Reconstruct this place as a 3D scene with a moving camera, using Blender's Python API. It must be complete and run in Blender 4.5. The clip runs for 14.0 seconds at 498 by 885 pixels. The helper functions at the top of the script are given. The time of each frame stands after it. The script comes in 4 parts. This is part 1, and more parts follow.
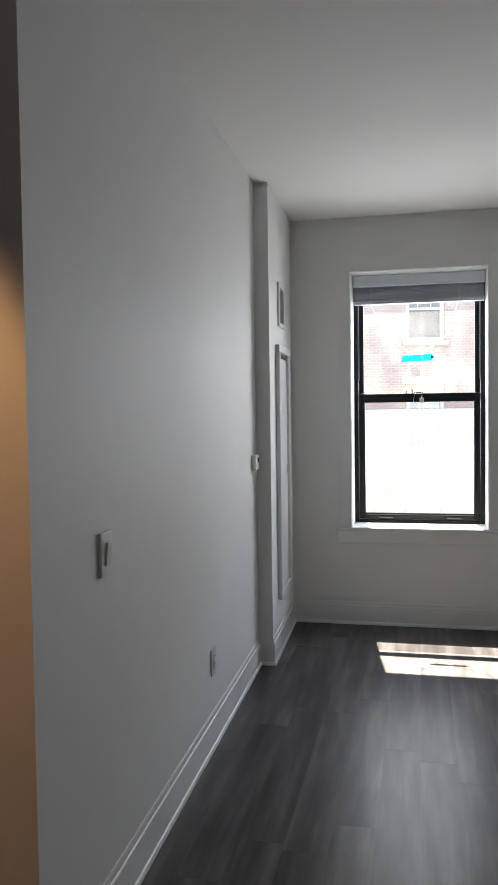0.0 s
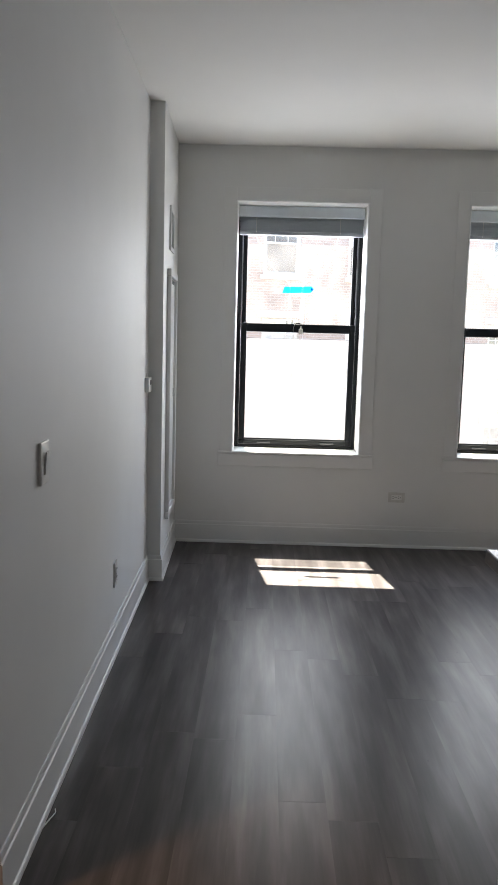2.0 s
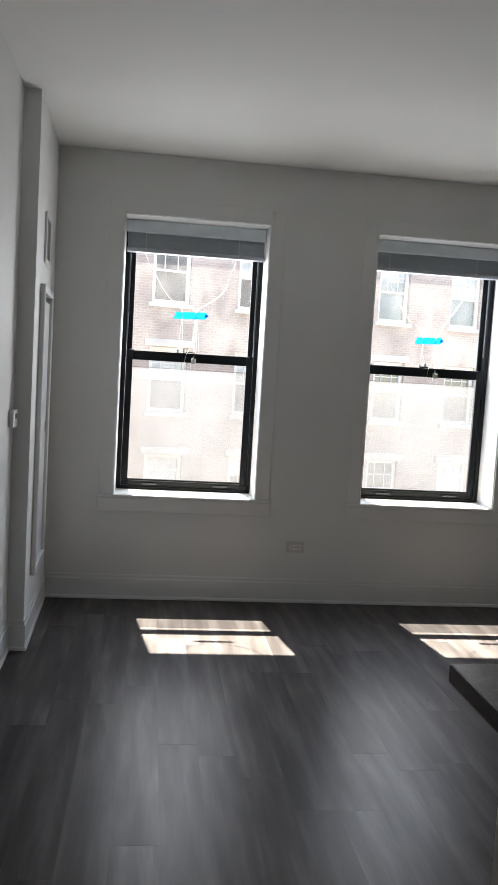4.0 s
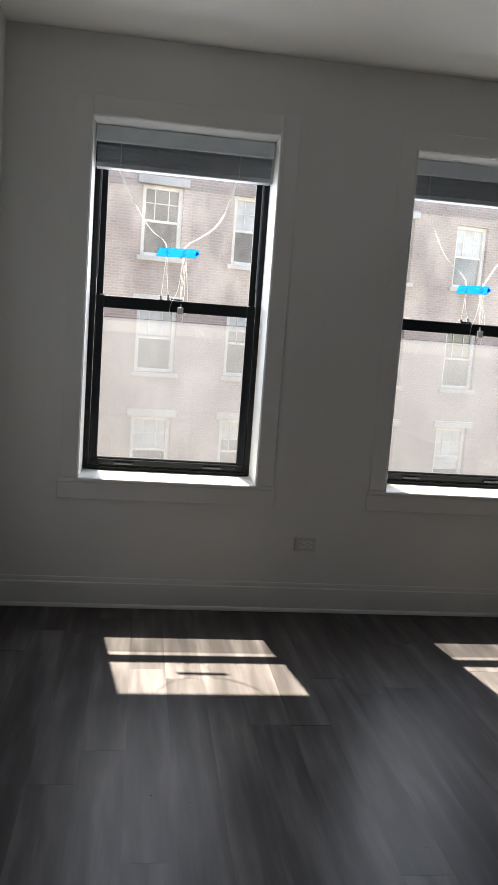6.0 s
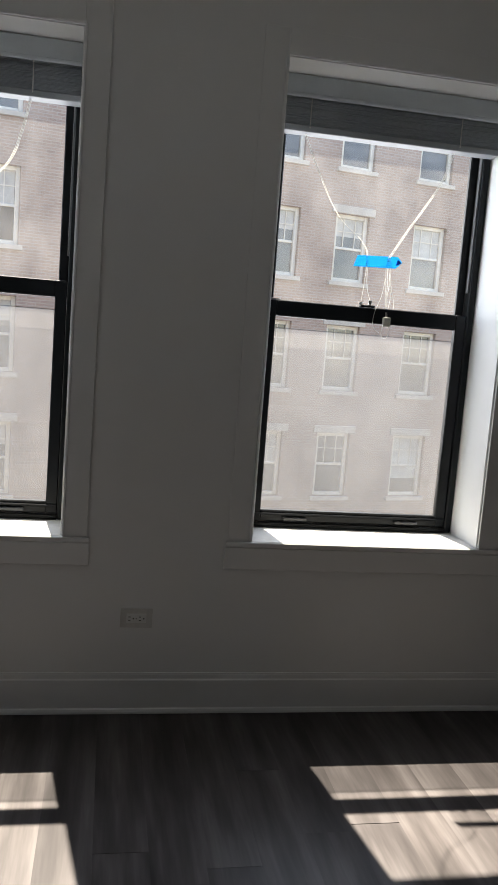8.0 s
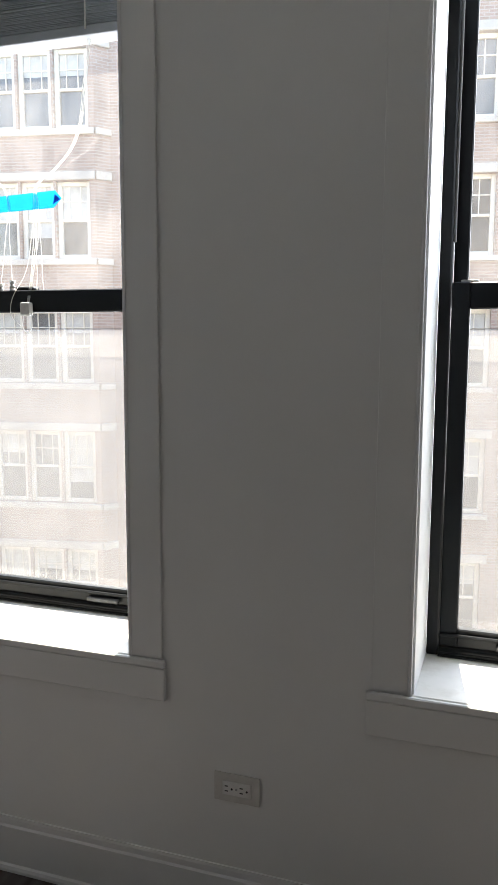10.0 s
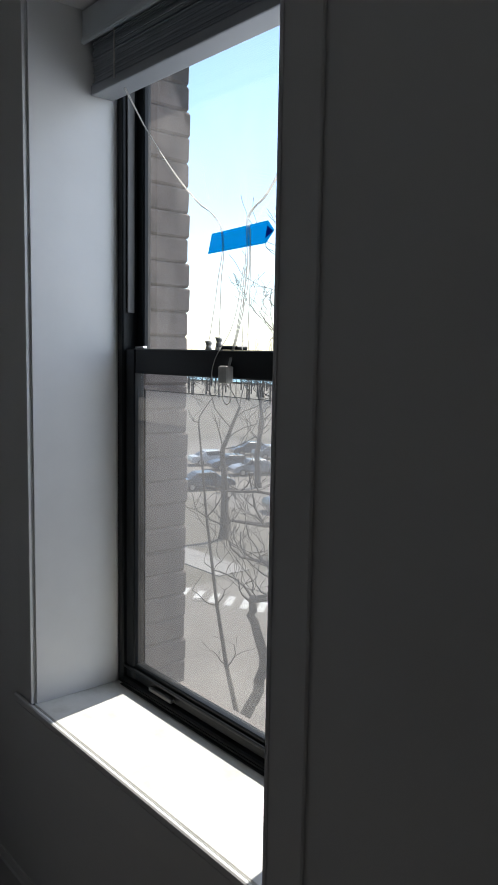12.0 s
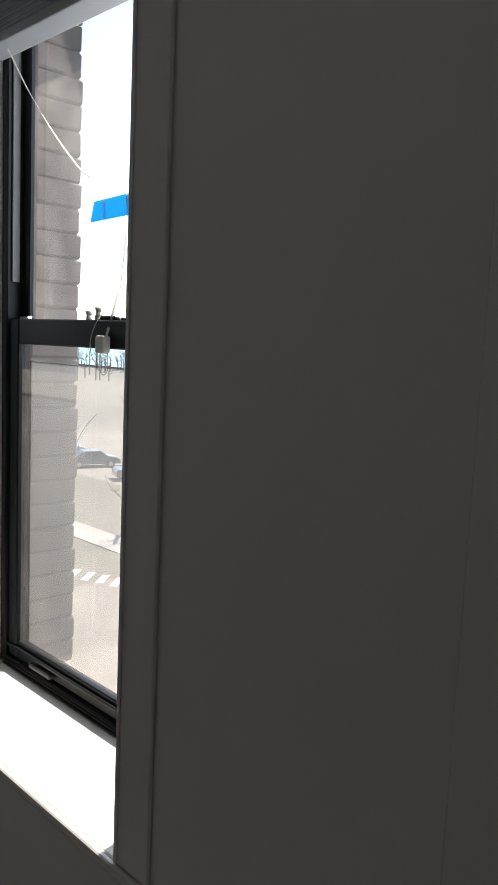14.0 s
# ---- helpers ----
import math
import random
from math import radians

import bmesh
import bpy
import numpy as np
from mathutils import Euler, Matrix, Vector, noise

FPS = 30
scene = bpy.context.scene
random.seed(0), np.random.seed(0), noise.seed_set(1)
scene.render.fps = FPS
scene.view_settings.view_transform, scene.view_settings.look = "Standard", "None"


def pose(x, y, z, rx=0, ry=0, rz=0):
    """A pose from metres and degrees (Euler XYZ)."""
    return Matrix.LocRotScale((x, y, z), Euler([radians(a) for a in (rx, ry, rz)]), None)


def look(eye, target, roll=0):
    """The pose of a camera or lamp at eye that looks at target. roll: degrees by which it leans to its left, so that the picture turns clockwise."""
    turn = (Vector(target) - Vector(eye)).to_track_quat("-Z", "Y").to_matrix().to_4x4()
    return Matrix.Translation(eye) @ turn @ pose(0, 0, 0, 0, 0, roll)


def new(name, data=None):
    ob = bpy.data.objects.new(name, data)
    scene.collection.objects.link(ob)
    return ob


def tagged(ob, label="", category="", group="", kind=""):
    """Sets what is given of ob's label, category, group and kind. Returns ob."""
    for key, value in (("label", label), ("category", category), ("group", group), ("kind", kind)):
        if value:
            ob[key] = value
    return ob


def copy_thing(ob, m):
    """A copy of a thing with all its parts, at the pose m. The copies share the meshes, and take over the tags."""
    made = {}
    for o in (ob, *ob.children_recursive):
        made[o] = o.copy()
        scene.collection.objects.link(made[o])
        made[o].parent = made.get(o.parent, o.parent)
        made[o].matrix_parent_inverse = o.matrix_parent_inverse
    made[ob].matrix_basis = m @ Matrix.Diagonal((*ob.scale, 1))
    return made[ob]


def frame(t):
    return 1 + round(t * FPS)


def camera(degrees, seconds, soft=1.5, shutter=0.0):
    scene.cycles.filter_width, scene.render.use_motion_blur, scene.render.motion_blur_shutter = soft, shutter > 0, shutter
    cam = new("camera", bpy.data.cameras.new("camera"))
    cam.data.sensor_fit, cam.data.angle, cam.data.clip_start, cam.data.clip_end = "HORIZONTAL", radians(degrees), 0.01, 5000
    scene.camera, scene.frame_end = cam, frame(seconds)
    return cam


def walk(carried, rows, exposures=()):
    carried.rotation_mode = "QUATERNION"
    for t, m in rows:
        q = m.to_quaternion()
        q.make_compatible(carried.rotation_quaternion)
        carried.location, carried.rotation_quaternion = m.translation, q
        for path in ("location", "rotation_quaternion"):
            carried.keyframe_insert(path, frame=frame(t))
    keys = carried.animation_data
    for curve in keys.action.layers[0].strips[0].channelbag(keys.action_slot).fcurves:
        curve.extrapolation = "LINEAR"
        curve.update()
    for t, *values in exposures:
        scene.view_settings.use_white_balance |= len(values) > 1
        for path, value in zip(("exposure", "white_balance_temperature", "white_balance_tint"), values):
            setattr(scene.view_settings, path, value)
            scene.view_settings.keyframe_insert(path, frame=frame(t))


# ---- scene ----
cam = camera(35.3, 14.0)
PATH = [
    (0, (0.863, -5.316, 1.47), (0.435, -3.365, 1.386), -0.8),
    (0.5, (0.821, -5.295, 1.441), (0.338, -3.359, 1.308), -0.0),
    (1, (0.814, -5.306, 1.442), (0.463, -3.344, 1.285), 0.8),
    (1.5, (0.684, -5.418, 1.439), (0.563, -3.433, 1.23), 1.8),
    (2, (0.629, -5.482, 1.433), (0.591, -3.498, 1.177), 1.5),
    (2.5, (0.599, -5.4, 1.477), (0.644, -3.417, 1.225), 1.7),
    (3, (0.619, -5.213, 1.492), (0.733, -3.224, 1.327), 1.5),
    (3.2, (0.632, -5.162, 1.489), (0.852, -3.18, 1.342), 1.6),
    (5.3, (0.594, -4.3, 1.375), (0.828, -2.33, 1.128), 4.9),
    (5.5, (0.594, -4.201, 1.391), (0.807, -2.229, 1.134), 4.3),
    (6, (0.693, -3.885, 1.408), (0.973, -1.923, 1.142), 4.2),
    (6.5, (0.851, -3.55, 1.381), (1.263, -1.609, 1.13), 4.5),
    (7, (0.962, -3.217, 1.401), (1.416, -1.283, 1.168), 2.2),
    (7.2, (1.036, -3.116, 1.381), (1.505, -1.185, 1.155), 2.2),
    (9.3, (2.018, -2.074, 1.432), (1.752, -0.122, 1.083), 3.7),
    (9.5, (2.061, -1.917, 1.443), (1.663, 0.011, 1.093), 1.8),
    (10, (2.167, -1.657, 1.439), (1.532, 0.22, 1.173), 0.2),
    (10.5, (2.242, -1.393, 1.474), (1.246, 0.322, 1.214), 0.5),
    (11, (2.222, -1.138, 1.479), (0.958, 0.39, 1.221), -0.1),
    (11.5, (2.23, -0.945, 1.516), (0.781, 0.412, 1.271), -0.2),
    (12, (2.208, -0.821, 1.564), (0.688, 0.459, 1.335), 1.0),
    (12.5, (2.086, -0.84, 1.619), (0.608, 0.501, 1.476), 0.7),
    (13, (2.002, -0.865, 1.637), (0.649, 0.606, 1.581), 0.3),
    (13.5, (2.068, -0.837, 1.58), (0.75, 0.662, 1.461), 0.7),
    (14, (2.296, -0.718, 1.527), (0.883, 0.675, 1.281), 2.5),
]
WINDOW_W = 4.2
EXPOSURES = [(0, 3.65, 6800, 10), (0.5, 3.65, 6800, 10), (1, 3.88, 6850, 10), (2, 3.8, 6850, 10), (2.5, 3.75, 6850, 10), (3.0, 3.5, 6850, 10), (3.2, 3.45, 6850, 10), (5.5, 3.15, 6950, 10), (6.5, 2.55, 7000, 11), (7, 2.45, 7000, 11), (9.5, 2.98, 7050, 11), (10, 3.2, 6950, 10), (10.5, 2.6, 6500, 9), (11, 2.1, 6400, 9), (11.5, 1.55, 6350, 9), (12, 1.22, 6450, 10), (13, 1.05, 6600, 10), (13.5, 1.08, 6500, 10), (14, 2.0, 7000, 11)]
walk(cam, [(t, look(eye, target, roll)) for t, eye, target, roll in PATH], EXPOSURES)

# world, sun, large lights
SUN_FROM = Vector((-0.092, 0.59, 1.0)).normalized()
world = bpy.data.worlds.new("world")
scene.world = world
world.use_nodes = True
wn, wl = world.node_tree.nodes, world.node_tree.links
sky = wn.new("ShaderNodeTexSky")
sky.sky_type, sky.sun_disc = "NISHITA", False
sky.sun_elevation, sky.sun_rotation = math.asin(SUN_FROM.z), math.atan2(SUN_FROM.x, SUN_FROM.y)
sky.air_density, sky.dust_density, sky.ozone_density = 1.0, 0.1, 2.0
wl.new(sky.outputs[0], wn["Background"].inputs[0])
wn["Background"].inputs[1].default_value = 0.12
sun_data = bpy.data.lights.new("sun", "SUN")
sun_data.energy, sun_data.angle, sun_data.color = 5.0, radians(0.53), (1.0, 0.95, 0.87)
sun = new("sun", sun_data)
sun.matrix_world = look(SUN_FROM * 40, (0, 0, 0))
for wx in (0.85, 2.434):
    a = bpy.data.lights.new("sky_window", "AREA")
    a.shape, a.size, a.size_y, a.energy, a.color = "RECTANGLE", 0.86, 1.6, WINDOW_W, (0.85, 0.90, 1.0)
    new("sky_window", a).matrix_world = look((wx, 0.75, 1.60), (wx, -1.85, 0.30))
spot = bpy.data.lights.new("hall_downlight", "SPOT")
spot.energy, spot.color, spot.spot_size, spot.spot_blend, spot.shadow_soft_size = 7, (1.0, 0.52, 0.22), radians(70), 0.3, 0.05
new("hall_downlight", spot).matrix_world = look((-0.5, -4.12, 2.70), (-0.5, -4.119, 0))


# materials
class Nodes:
    def __init__(self, name):
        self.m = bpy.data.materials.new(name)
        self.m.use_nodes = True
        self.n, self.l = self.m.node_tree.nodes, self.m.node_tree.links
        self.b = self.n["Principled BSDF"]

    def add(self, kind, **inputs):
        node = self.n.new(kind)
        for k, v in inputs.items():
            node.inputs[k.replace("_", " ")].default_value = v
        return node

    def noise(self, scale, stretch=(1, 1, 1), detail=4.0, rough=0.6, random_shift=False):
        tc = self.n.new("ShaderNodeTexCoord")
        mp = self.n.new("ShaderNodeMapping")
        mp.inputs["Scale"].default_value = stretch
        self.l.new(tc.outputs["Object"], mp.inputs["Vector"])
        if random_shift:
            oi = self.n.new("ShaderNodeObjectInfo")
            mul = self.n.new("ShaderNodeMath")
            mul.operation = "MULTIPLY"
            mul.inputs[1].default_value = 37.0
            self.l.new(oi.outputs["Random"], mul.inputs[0])
            cx = self.n.new("ShaderNodeCombineXYZ")
            self.l.new(mul.outputs[0], cx.inputs[0])
            self.l.new(mul.outputs[0], cx.inputs[1])
            self.l.new(cx.outputs[0], mp.inputs["Location"])
        t = self.add("ShaderNodeTexNoise", Scale=scale, Detail=detail, Roughness=rough)
        self.l.new(mp.outputs[0], t.inputs["Vector"])
        return t.outputs["Fac"]

    def ramp(self, fac, *stops):
        r = self.n.new("ShaderNodeValToRGB")
        els = r.color_ramp.elements
        while len(els) < len(stops):
            els.new(0.5)
        for e, (p, c) in zip(els, stops):
            e.position, e.color = p, (*c, 1)
        self.l.new(fac, r.inputs[0])
        return r.outputs[0]

    def mix(self, a, b, fac=0.5, how="MULTIPLY"):
        x = self.n.new("ShaderNodeMix")
        x.data_type, x.blend_type = "RGBA", how
        for s, v in ((x.inputs[0], fac), (x.inputs[6], a), (x.inputs[7], b)):
            if hasattr(v, "links"):
                self.l.new(v, s)
            else:
                s.default_value = v
        return x.outputs[2]

    def base(self, c):
        if hasattr(c, "links"):
            self.l.new(c, self.b.inputs["Base Color"])
        else:
            self.b.inputs["Base Color"].default_value = (*c, 1)

    def rough(self, fac, lo, hi):
        mr = self.add("ShaderNodeMapRange", To_Min=lo, To_Max=hi)
        self.l.new(fac, mr.inputs[0])
        self.l.new(mr.outputs[0], self.b.inputs["Roughness"])

    def bump(self, fac, strength=0.2, dist=0.002):
        bp = self.add("ShaderNodeBump", Strength=strength, Distance=dist)
        self.l.new(fac, bp.inputs["Height"])
        self.l.new(bp.outputs[0], self.b.inputs["Normal"])


def simple(name, colour, rough=0.5, metal=0.0, var=0.12, scale=6.0, bump=0.1, fine=120.0):
    k = Nodes(name)
    big, small = k.noise(scale), k.noise(fine, detail=2.0)
    lo, hi = tuple(c * (1 - var) for c in colour), tuple(min(1, c * (1 + var * 0.6)) for c in colour)
    k.base(k.ramp(big, (0.3, lo), (0.7, hi)))
    k.rough(big, max(0.02, rough - 0.06), min(1, rough + 0.08))
    k.b.inputs["Metallic"].default_value = metal
    if bump:
        k.bump(small, bump, 0.001)
    return k.m


M_WALL = simple("painted_plaster", (0.79, 0.795, 0.785), 0.62, var=0.04, scale=1.3, bump=0.12, fine=260)
M_CEIL = simple("ceiling_paint", (0.84, 0.84, 0.825), 0.8, var=0.03, scale=1.0, bump=0.08, fine=200)
M_TRIM = simple("white_trim_gloss", (0.78, 0.785, 0.78), 0.34, var=0.04, scale=3, bump=0.05, fine=60)
M_REVEAL = simple("reveal_paint", (0.80, 0.805, 0.80), 0.4, var=0.04, scale=4, bump=0.06, fine=150)
M_BLACK = simple("black_window_metal", (0.008, 0.010, 0.012), 0.40, metal=0.0, var=0.3, scale=9, bump=0.04)
# One vinyl in three tones: stack and rail darkened for shade, valance lifted.
M_VALANCE = simple("lit_valance_vinyl", (0.68, 0.73, 0.77), 0.42, var=0.06, scale=10, bump=0.04)
M_BLIND = simple("shaded_blind_vinyl", (0.46, 0.50, 0.53), 0.45, var=0.06, scale=10, bump=0.04)
M_BLINDRAIL = simple("shaded_rail_vinyl", (0.36, 0.385, 0.41), 0.5, var=0.06, scale=10, bump=0.04)
M_PLATE = simple("white_plastic", (0.80, 0.80, 0.78), 0.3, var=0.03, bump=0)
M_OUTPLATE = simple("painted_plate", (0.66, 0.65, 0.62), 0.5, var=0.08, scale=30, bump=0.1)
M_BLACK.node_tree.nodes["Principled BSDF"].inputs["Specular IOR Level"].default_value = 0.22
M_SLOT = simple("dark_slot", (0.02, 0.02, 0.02), 0.6, var=0.1, bump=0)
M_TAPE = simple("blue_masking_tape", (0.005, 0.17, 0.62), 0.75, var=0.12, scale=40, bump=0.3, fine=500)
M_TAPE2 = simple("blue_tape_fold", (0.003, 0.09, 0.42), 0.75, var=0.12, scale=40, bump=0.3, fine=500)
for tape_mat, tape_col in ((M_TAPE, (0.009, 0.52, 0.82)), (M_TAPE2, (0.005, 0.12, 0.6))):
    tn, tlk = tape_mat.node_tree.nodes, tape_mat.node_tree.links
    back, both = tn.new("ShaderNodeBsdfTranslucent"), tn.new("ShaderNodeMixShader")
    back.inputs[0].default_value = (*tape_col, 1)
    tlk.new(tn["Principled BSDF"].outputs[0], both.inputs[1])
    tlk.new(back.outputs[0], both.inputs[2])
    tlk.new(both.outputs[0], tn["Material Output"].inputs[0])
M_CORD = simple("blind_cord", (0.72, 0.71, 0.68), 0.8, var=0.1, scale=60, bump=0.2, fine=900)
cn, cl = M_CORD.node_tree.nodes, M_CORD.node_tree.links
glow, both = cn.new("ShaderNodeBsdfTranslucent"), cn.new("ShaderNodeMixShader")
glow.inputs[0].default_value = (0.85, 0.84, 0.80, 1)
cl.new(cn["Principled BSDF"].outputs[0], both.inputs[1])
cl.new(glow.outputs[0], both.inputs[2])
cl.new(both.outputs[0], cn["Material Output"].inputs[0])
M_TASSEL = simple("cloudy_plastic", (0.55, 0.54, 0.50), 0.3, var=0.15, scale=40, bump=0)
M_VENT = simple("grey_vent_metal", (0.42, 0.43, 0.43), 0.4, metal=0.2, var=0.08, bump=0)
M_CAB = simple("cabinet_paint", (0.62, 0.61, 0.57), 0.4, var=0.05, scale=3, bump=0.05)
M_DARKCAB = simple("dark_cabinet", (0.035, 0.026, 0.020), 0.4, var=0.15, scale=4, bump=0.05)
M_STONE = simple("pale_stone", (0.43, 0.385, 0.335), 0.8, var=0.2, scale=2, bump=0.4, fine=40)
M_FRAME = simple("cream_window_paint", (0.62, 0.58, 0.50), 0.55, var=0.1, bump=0)
M_CURTAIN = simple("window_blind_pale", (0.46, 0.45, 0.42), 0.7, var=0.25, scale=3, bump=0)
M_BARK = simple("bark", (0.085, 0.073, 0.064), 0.9, var=0.35, scale=5, bump=0.7, fine=25)
M_CONC = simple("concrete", (0.27, 0.255, 0.235), 0.85, var=0.18, scale=0.6, bump=0.3, fine=20)
M_TYRE = simple("tyre_rubber", (0.02, 0.02, 0.02), 0.85, var=0.2, bump=0)
M_RIM = simple("alloy_rim", (0.5, 0.5, 0.5), 0.3, metal=0.9, var=0.05, bump=0)
M_CARGLASS = simple("car_glass", (0.02, 0.025, 0.03), 0.05, var=0.1, bump=0)
M_PAINTLINE = simple("road_paint", (0.50, 0.49, 0.46), 0.7, var=0.2, scale=2, bump=0.2)
M_LIFT = simple("dark_lift_metal", (0.055, 0.058, 0.062), 0.5, var=0.1, bump=0)
M_LAMPGREY = simple("grey_post", (0.2, 0.2, 0.2), 0.5, var=0.1, bump=0)


def car_paint(name, c):
    m = simple(name, c, 0.22, var=0.04, bump=0)
    m.node_tree.nodes["Principled BSDF"].inputs["Coat Weight"].default_value = 0.6
    return m


def make_sill():
    k = Nodes("sill_marble")
    a, b = k.noise(9.0, detail=8), k.noise(60.0)
    k.base(k.ramp(a, (0.3, (0.58, 0.57, 0.52)), (0.5, (0.74, 0.74, 0.70)), (0.7, (0.80, 0.79, 0.76))))
    k.rough(b, 0.25, 0.45)
    return k.m


def make_plank(name, tone):
    k = Nodes(name)
    grain = k.noise(1.0, (13, 1.3, 1), 4, 0.5, True)
    fine = k.noise(1.0, (90, 5, 1), 4, 0.6, True)
    cloud = k.noise(2.2, (2.0, 0.8, 1), 3, 0.5, True)
    col = k.ramp(grain, (0.34, tuple(tone * c for c in (0.019, 0.0172, 0.0165))), (0.5, tuple(tone * c for c in (0.031, 0.0282, 0.0271))), (0.68, tuple(tone * c for c in (0.052, 0.0480, 0.0465))))
    col = k.mix(col, k.ramp(fine, (0.3, (0.72, 0.72, 0.72)), (0.7, (1.18, 1.17, 1.16))), 0.45)
    col = k.mix(col, k.ramp(cloud, (0.3, (0.55, 0.55, 0.56)), (0.7, (1.0, 1.0, 1.0))), 0.9)
    oi = k.n.new("ShaderNodeObjectInfo")
    col = k.mix(col, k.ramp(oi.outputs["Random"], (0.0, (0.93, 0.93, 0.94)), (0.55, (0.98, 0.97, 0.965)), (1.0, (1.05, 1.035, 1.03))), 1.0)
    k.base(col)
    k.rough(grain, 0.38, 0.27)
    k.b.inputs["Specular IOR Level"].default_value = 0.13
    k.bump(fine, 0.12, 0.0006)
    return k.m


def make_granite():
    k = Nodes("dark_granite")
    a, b = k.noise(90, detail=6, rough=0.8), k.noise(14, detail=4)
    col = k.ramp(a, (0.35, (0.03, 0.025, 0.021)), (0.55, (0.075, 0.062, 0.053)), (0.72, (0.20, 0.17, 0.145)))
    k.base(k.mix(col, k.ramp(b, (0.3, (0.5, 0.5, 0.5)), (0.7, (1, 1, 1))), 0.8))
    k.b.inputs["Roughness"].default_value = 0.34
    k.b.inputs["Specular IOR Level"].default_value = 0.3
    return k.m


def make_brickwork(name, c1, c2, mortar, dark=False):
    k = Nodes(name)
    tc = k.n.new("ShaderNodeTexCoord")
    sep, com = k.n.new("ShaderNodeSeparateXYZ"), k.n.new("ShaderNodeCombineXYZ")
    k.l.new(tc.outputs["Object"], sep.inputs[0])
    k.l.new(sep.outputs[0], com.inputs[0])
    k.l.new(sep.outputs[2], com.inputs[1])
    t = k.add("ShaderNodeTexBrick", Scale=1.0, Mortar_Size=0.011, Brick_Width=0.22, Row_Height=0.076, Mortar_Smooth=0.2)
    t.inputs["Color1"].default_value, t.inputs["Color2"].default_value, t.inputs["Mortar"].default_value = (*c1, 1), (*c2, 1), (*mortar, 1)
    k.l.new(com.outputs[0], t.inputs["Vector"])
    stain = k.ramp(k.noise(0.45, (1, 1, 0.5), 6), (0.3, (0.72, 0.70, 0.68)), (0.7, (1.08, 1.05, 1.0)))
    k.base(k.mix(t.outputs[0], stain, 0.9))
    k.b.inputs["Roughness"].default_value = 0.85
    k.bump(t.outputs["Fac"], -0.5, 0.008)
    return k.m


def make_ground(name, stops, scale):
    k = Nodes(name)
    a, b = k.noise(scale, detail=8, rough=0.65), k.noise(scale * 40)
    k.base(k.mix(k.ramp(a, *stops), k.ramp(b, (0.3, (0.7, 0.7, 0.7)), (0.7, (1.1, 1.1, 1.1))), 0.6))
    k.b.inputs["Roughness"].default_value = 0.9
    k.bump(b, 0.3, 0.03)
    return k.m


def make_glass(name, glare_dust):
    k = Nodes(name)
    k.n.remove(k.b)
    out = k.n["Material Output"]
    tr, gl, df = k.n.new("ShaderNodeBsdfTransparent"), k.n.new("ShaderNodeBsdfGlossy"), k.n.new("ShaderNodeBsdfTranslucent")
    tr.inputs[0].default_value = (0.93, 0.95, 0.945, 1)
    gl.inputs["Roughness"].default_value = 0.01
    df.inputs[0].default_value = (0.7, 0.68, 0.64, 1)
    lw = k.add("ShaderNodeLayerWeight", Blend=0.5)
    pw, ad = k.n.new("ShaderNodeMath"), k.n.new("ShaderNodeMath")
    pw.operation, ad.operation = "POWER", "MULTIPLY_ADD"
    pw.inputs[1].default_value, ad.inputs[1].default_value, ad.inputs[2].default_value = 5.0, 0.9, 0.05
    k.l.new(lw.outputs["Facing"], pw.inputs[0])
    k.l.new(pw.outputs[0], ad.inputs[0])
    m1, m2 = k.n.new("ShaderNodeMixShader"), k.n.new("ShaderNodeMixShader")
    k.l.new(ad.outputs[0], m1.inputs[0])
    k.l.new(tr.outputs[0], m1.inputs[1])
    k.l.new(gl.outputs[0], m1.inputs[2])
    # Patchy film on the pane: dust plus veiling glare put into its translucency.
    mr = k.add("ShaderNodeMapRange", From_Min=0.35, From_Max=0.75, To_Min=glare_dust * 0.3, To_Max=glare_dust * 1.6)
    k.l.new(k.noise(5.0, (1, 1, 0.5), 7, 0.7), mr.inputs[0])
    k.l.new(mr.outputs[0], m2.inputs[0])
    k.l.new(m1.outputs[0], m2.inputs[1])
    k.l.new(df.outputs[0], m2.inputs[2])
    k.l.new(m2.outputs[0], out.inputs[0])
    return k.m


def make_screen():
    """Woven insect mesh, finer than the eye can part: half open, half grey thread."""
    k = Nodes("insect_mesh")
    k.n.remove(k.b)
    out = k.n["Material Output"]
    tr, df, tl = k.n.new("ShaderNodeBsdfTransparent"), k.n.new("ShaderNodeBsdfDiffuse"), k.n.new("ShaderNodeBsdfTranslucent")
    df.inputs[0].default_value = (0.20, 0.198, 0.20, 1)
    tl.inputs[0].default_value = (0.190, 0.187, 0.189, 1)
    m1, m2 = k.n.new("ShaderNodeMixShader"), k.n.new("ShaderNodeMixShader")
    m1.inputs[0].default_value = 0.5
    k.l.new(df.outputs[0], m1.inputs[1])
    k.l.new(tl.outputs[0], m1.inputs[2])
    mr = k.add("ShaderNodeMapRange", From_Min=0.3, From_Max=0.7, To_Min=0.47, To_Max=0.56)
    k.l.new(k.noise(3.0, (1, 1, 0.6), 5), mr.inputs[0])
    k.l.new(mr.outputs[0], m2.inputs[0])
    k.l.new(tr.outputs[0], m2.inputs[1])
    k.l.new(m1.outputs[0], m2.inputs[2])
    k.l.new(m2.outputs[0], out.inputs[0])
    return k.m


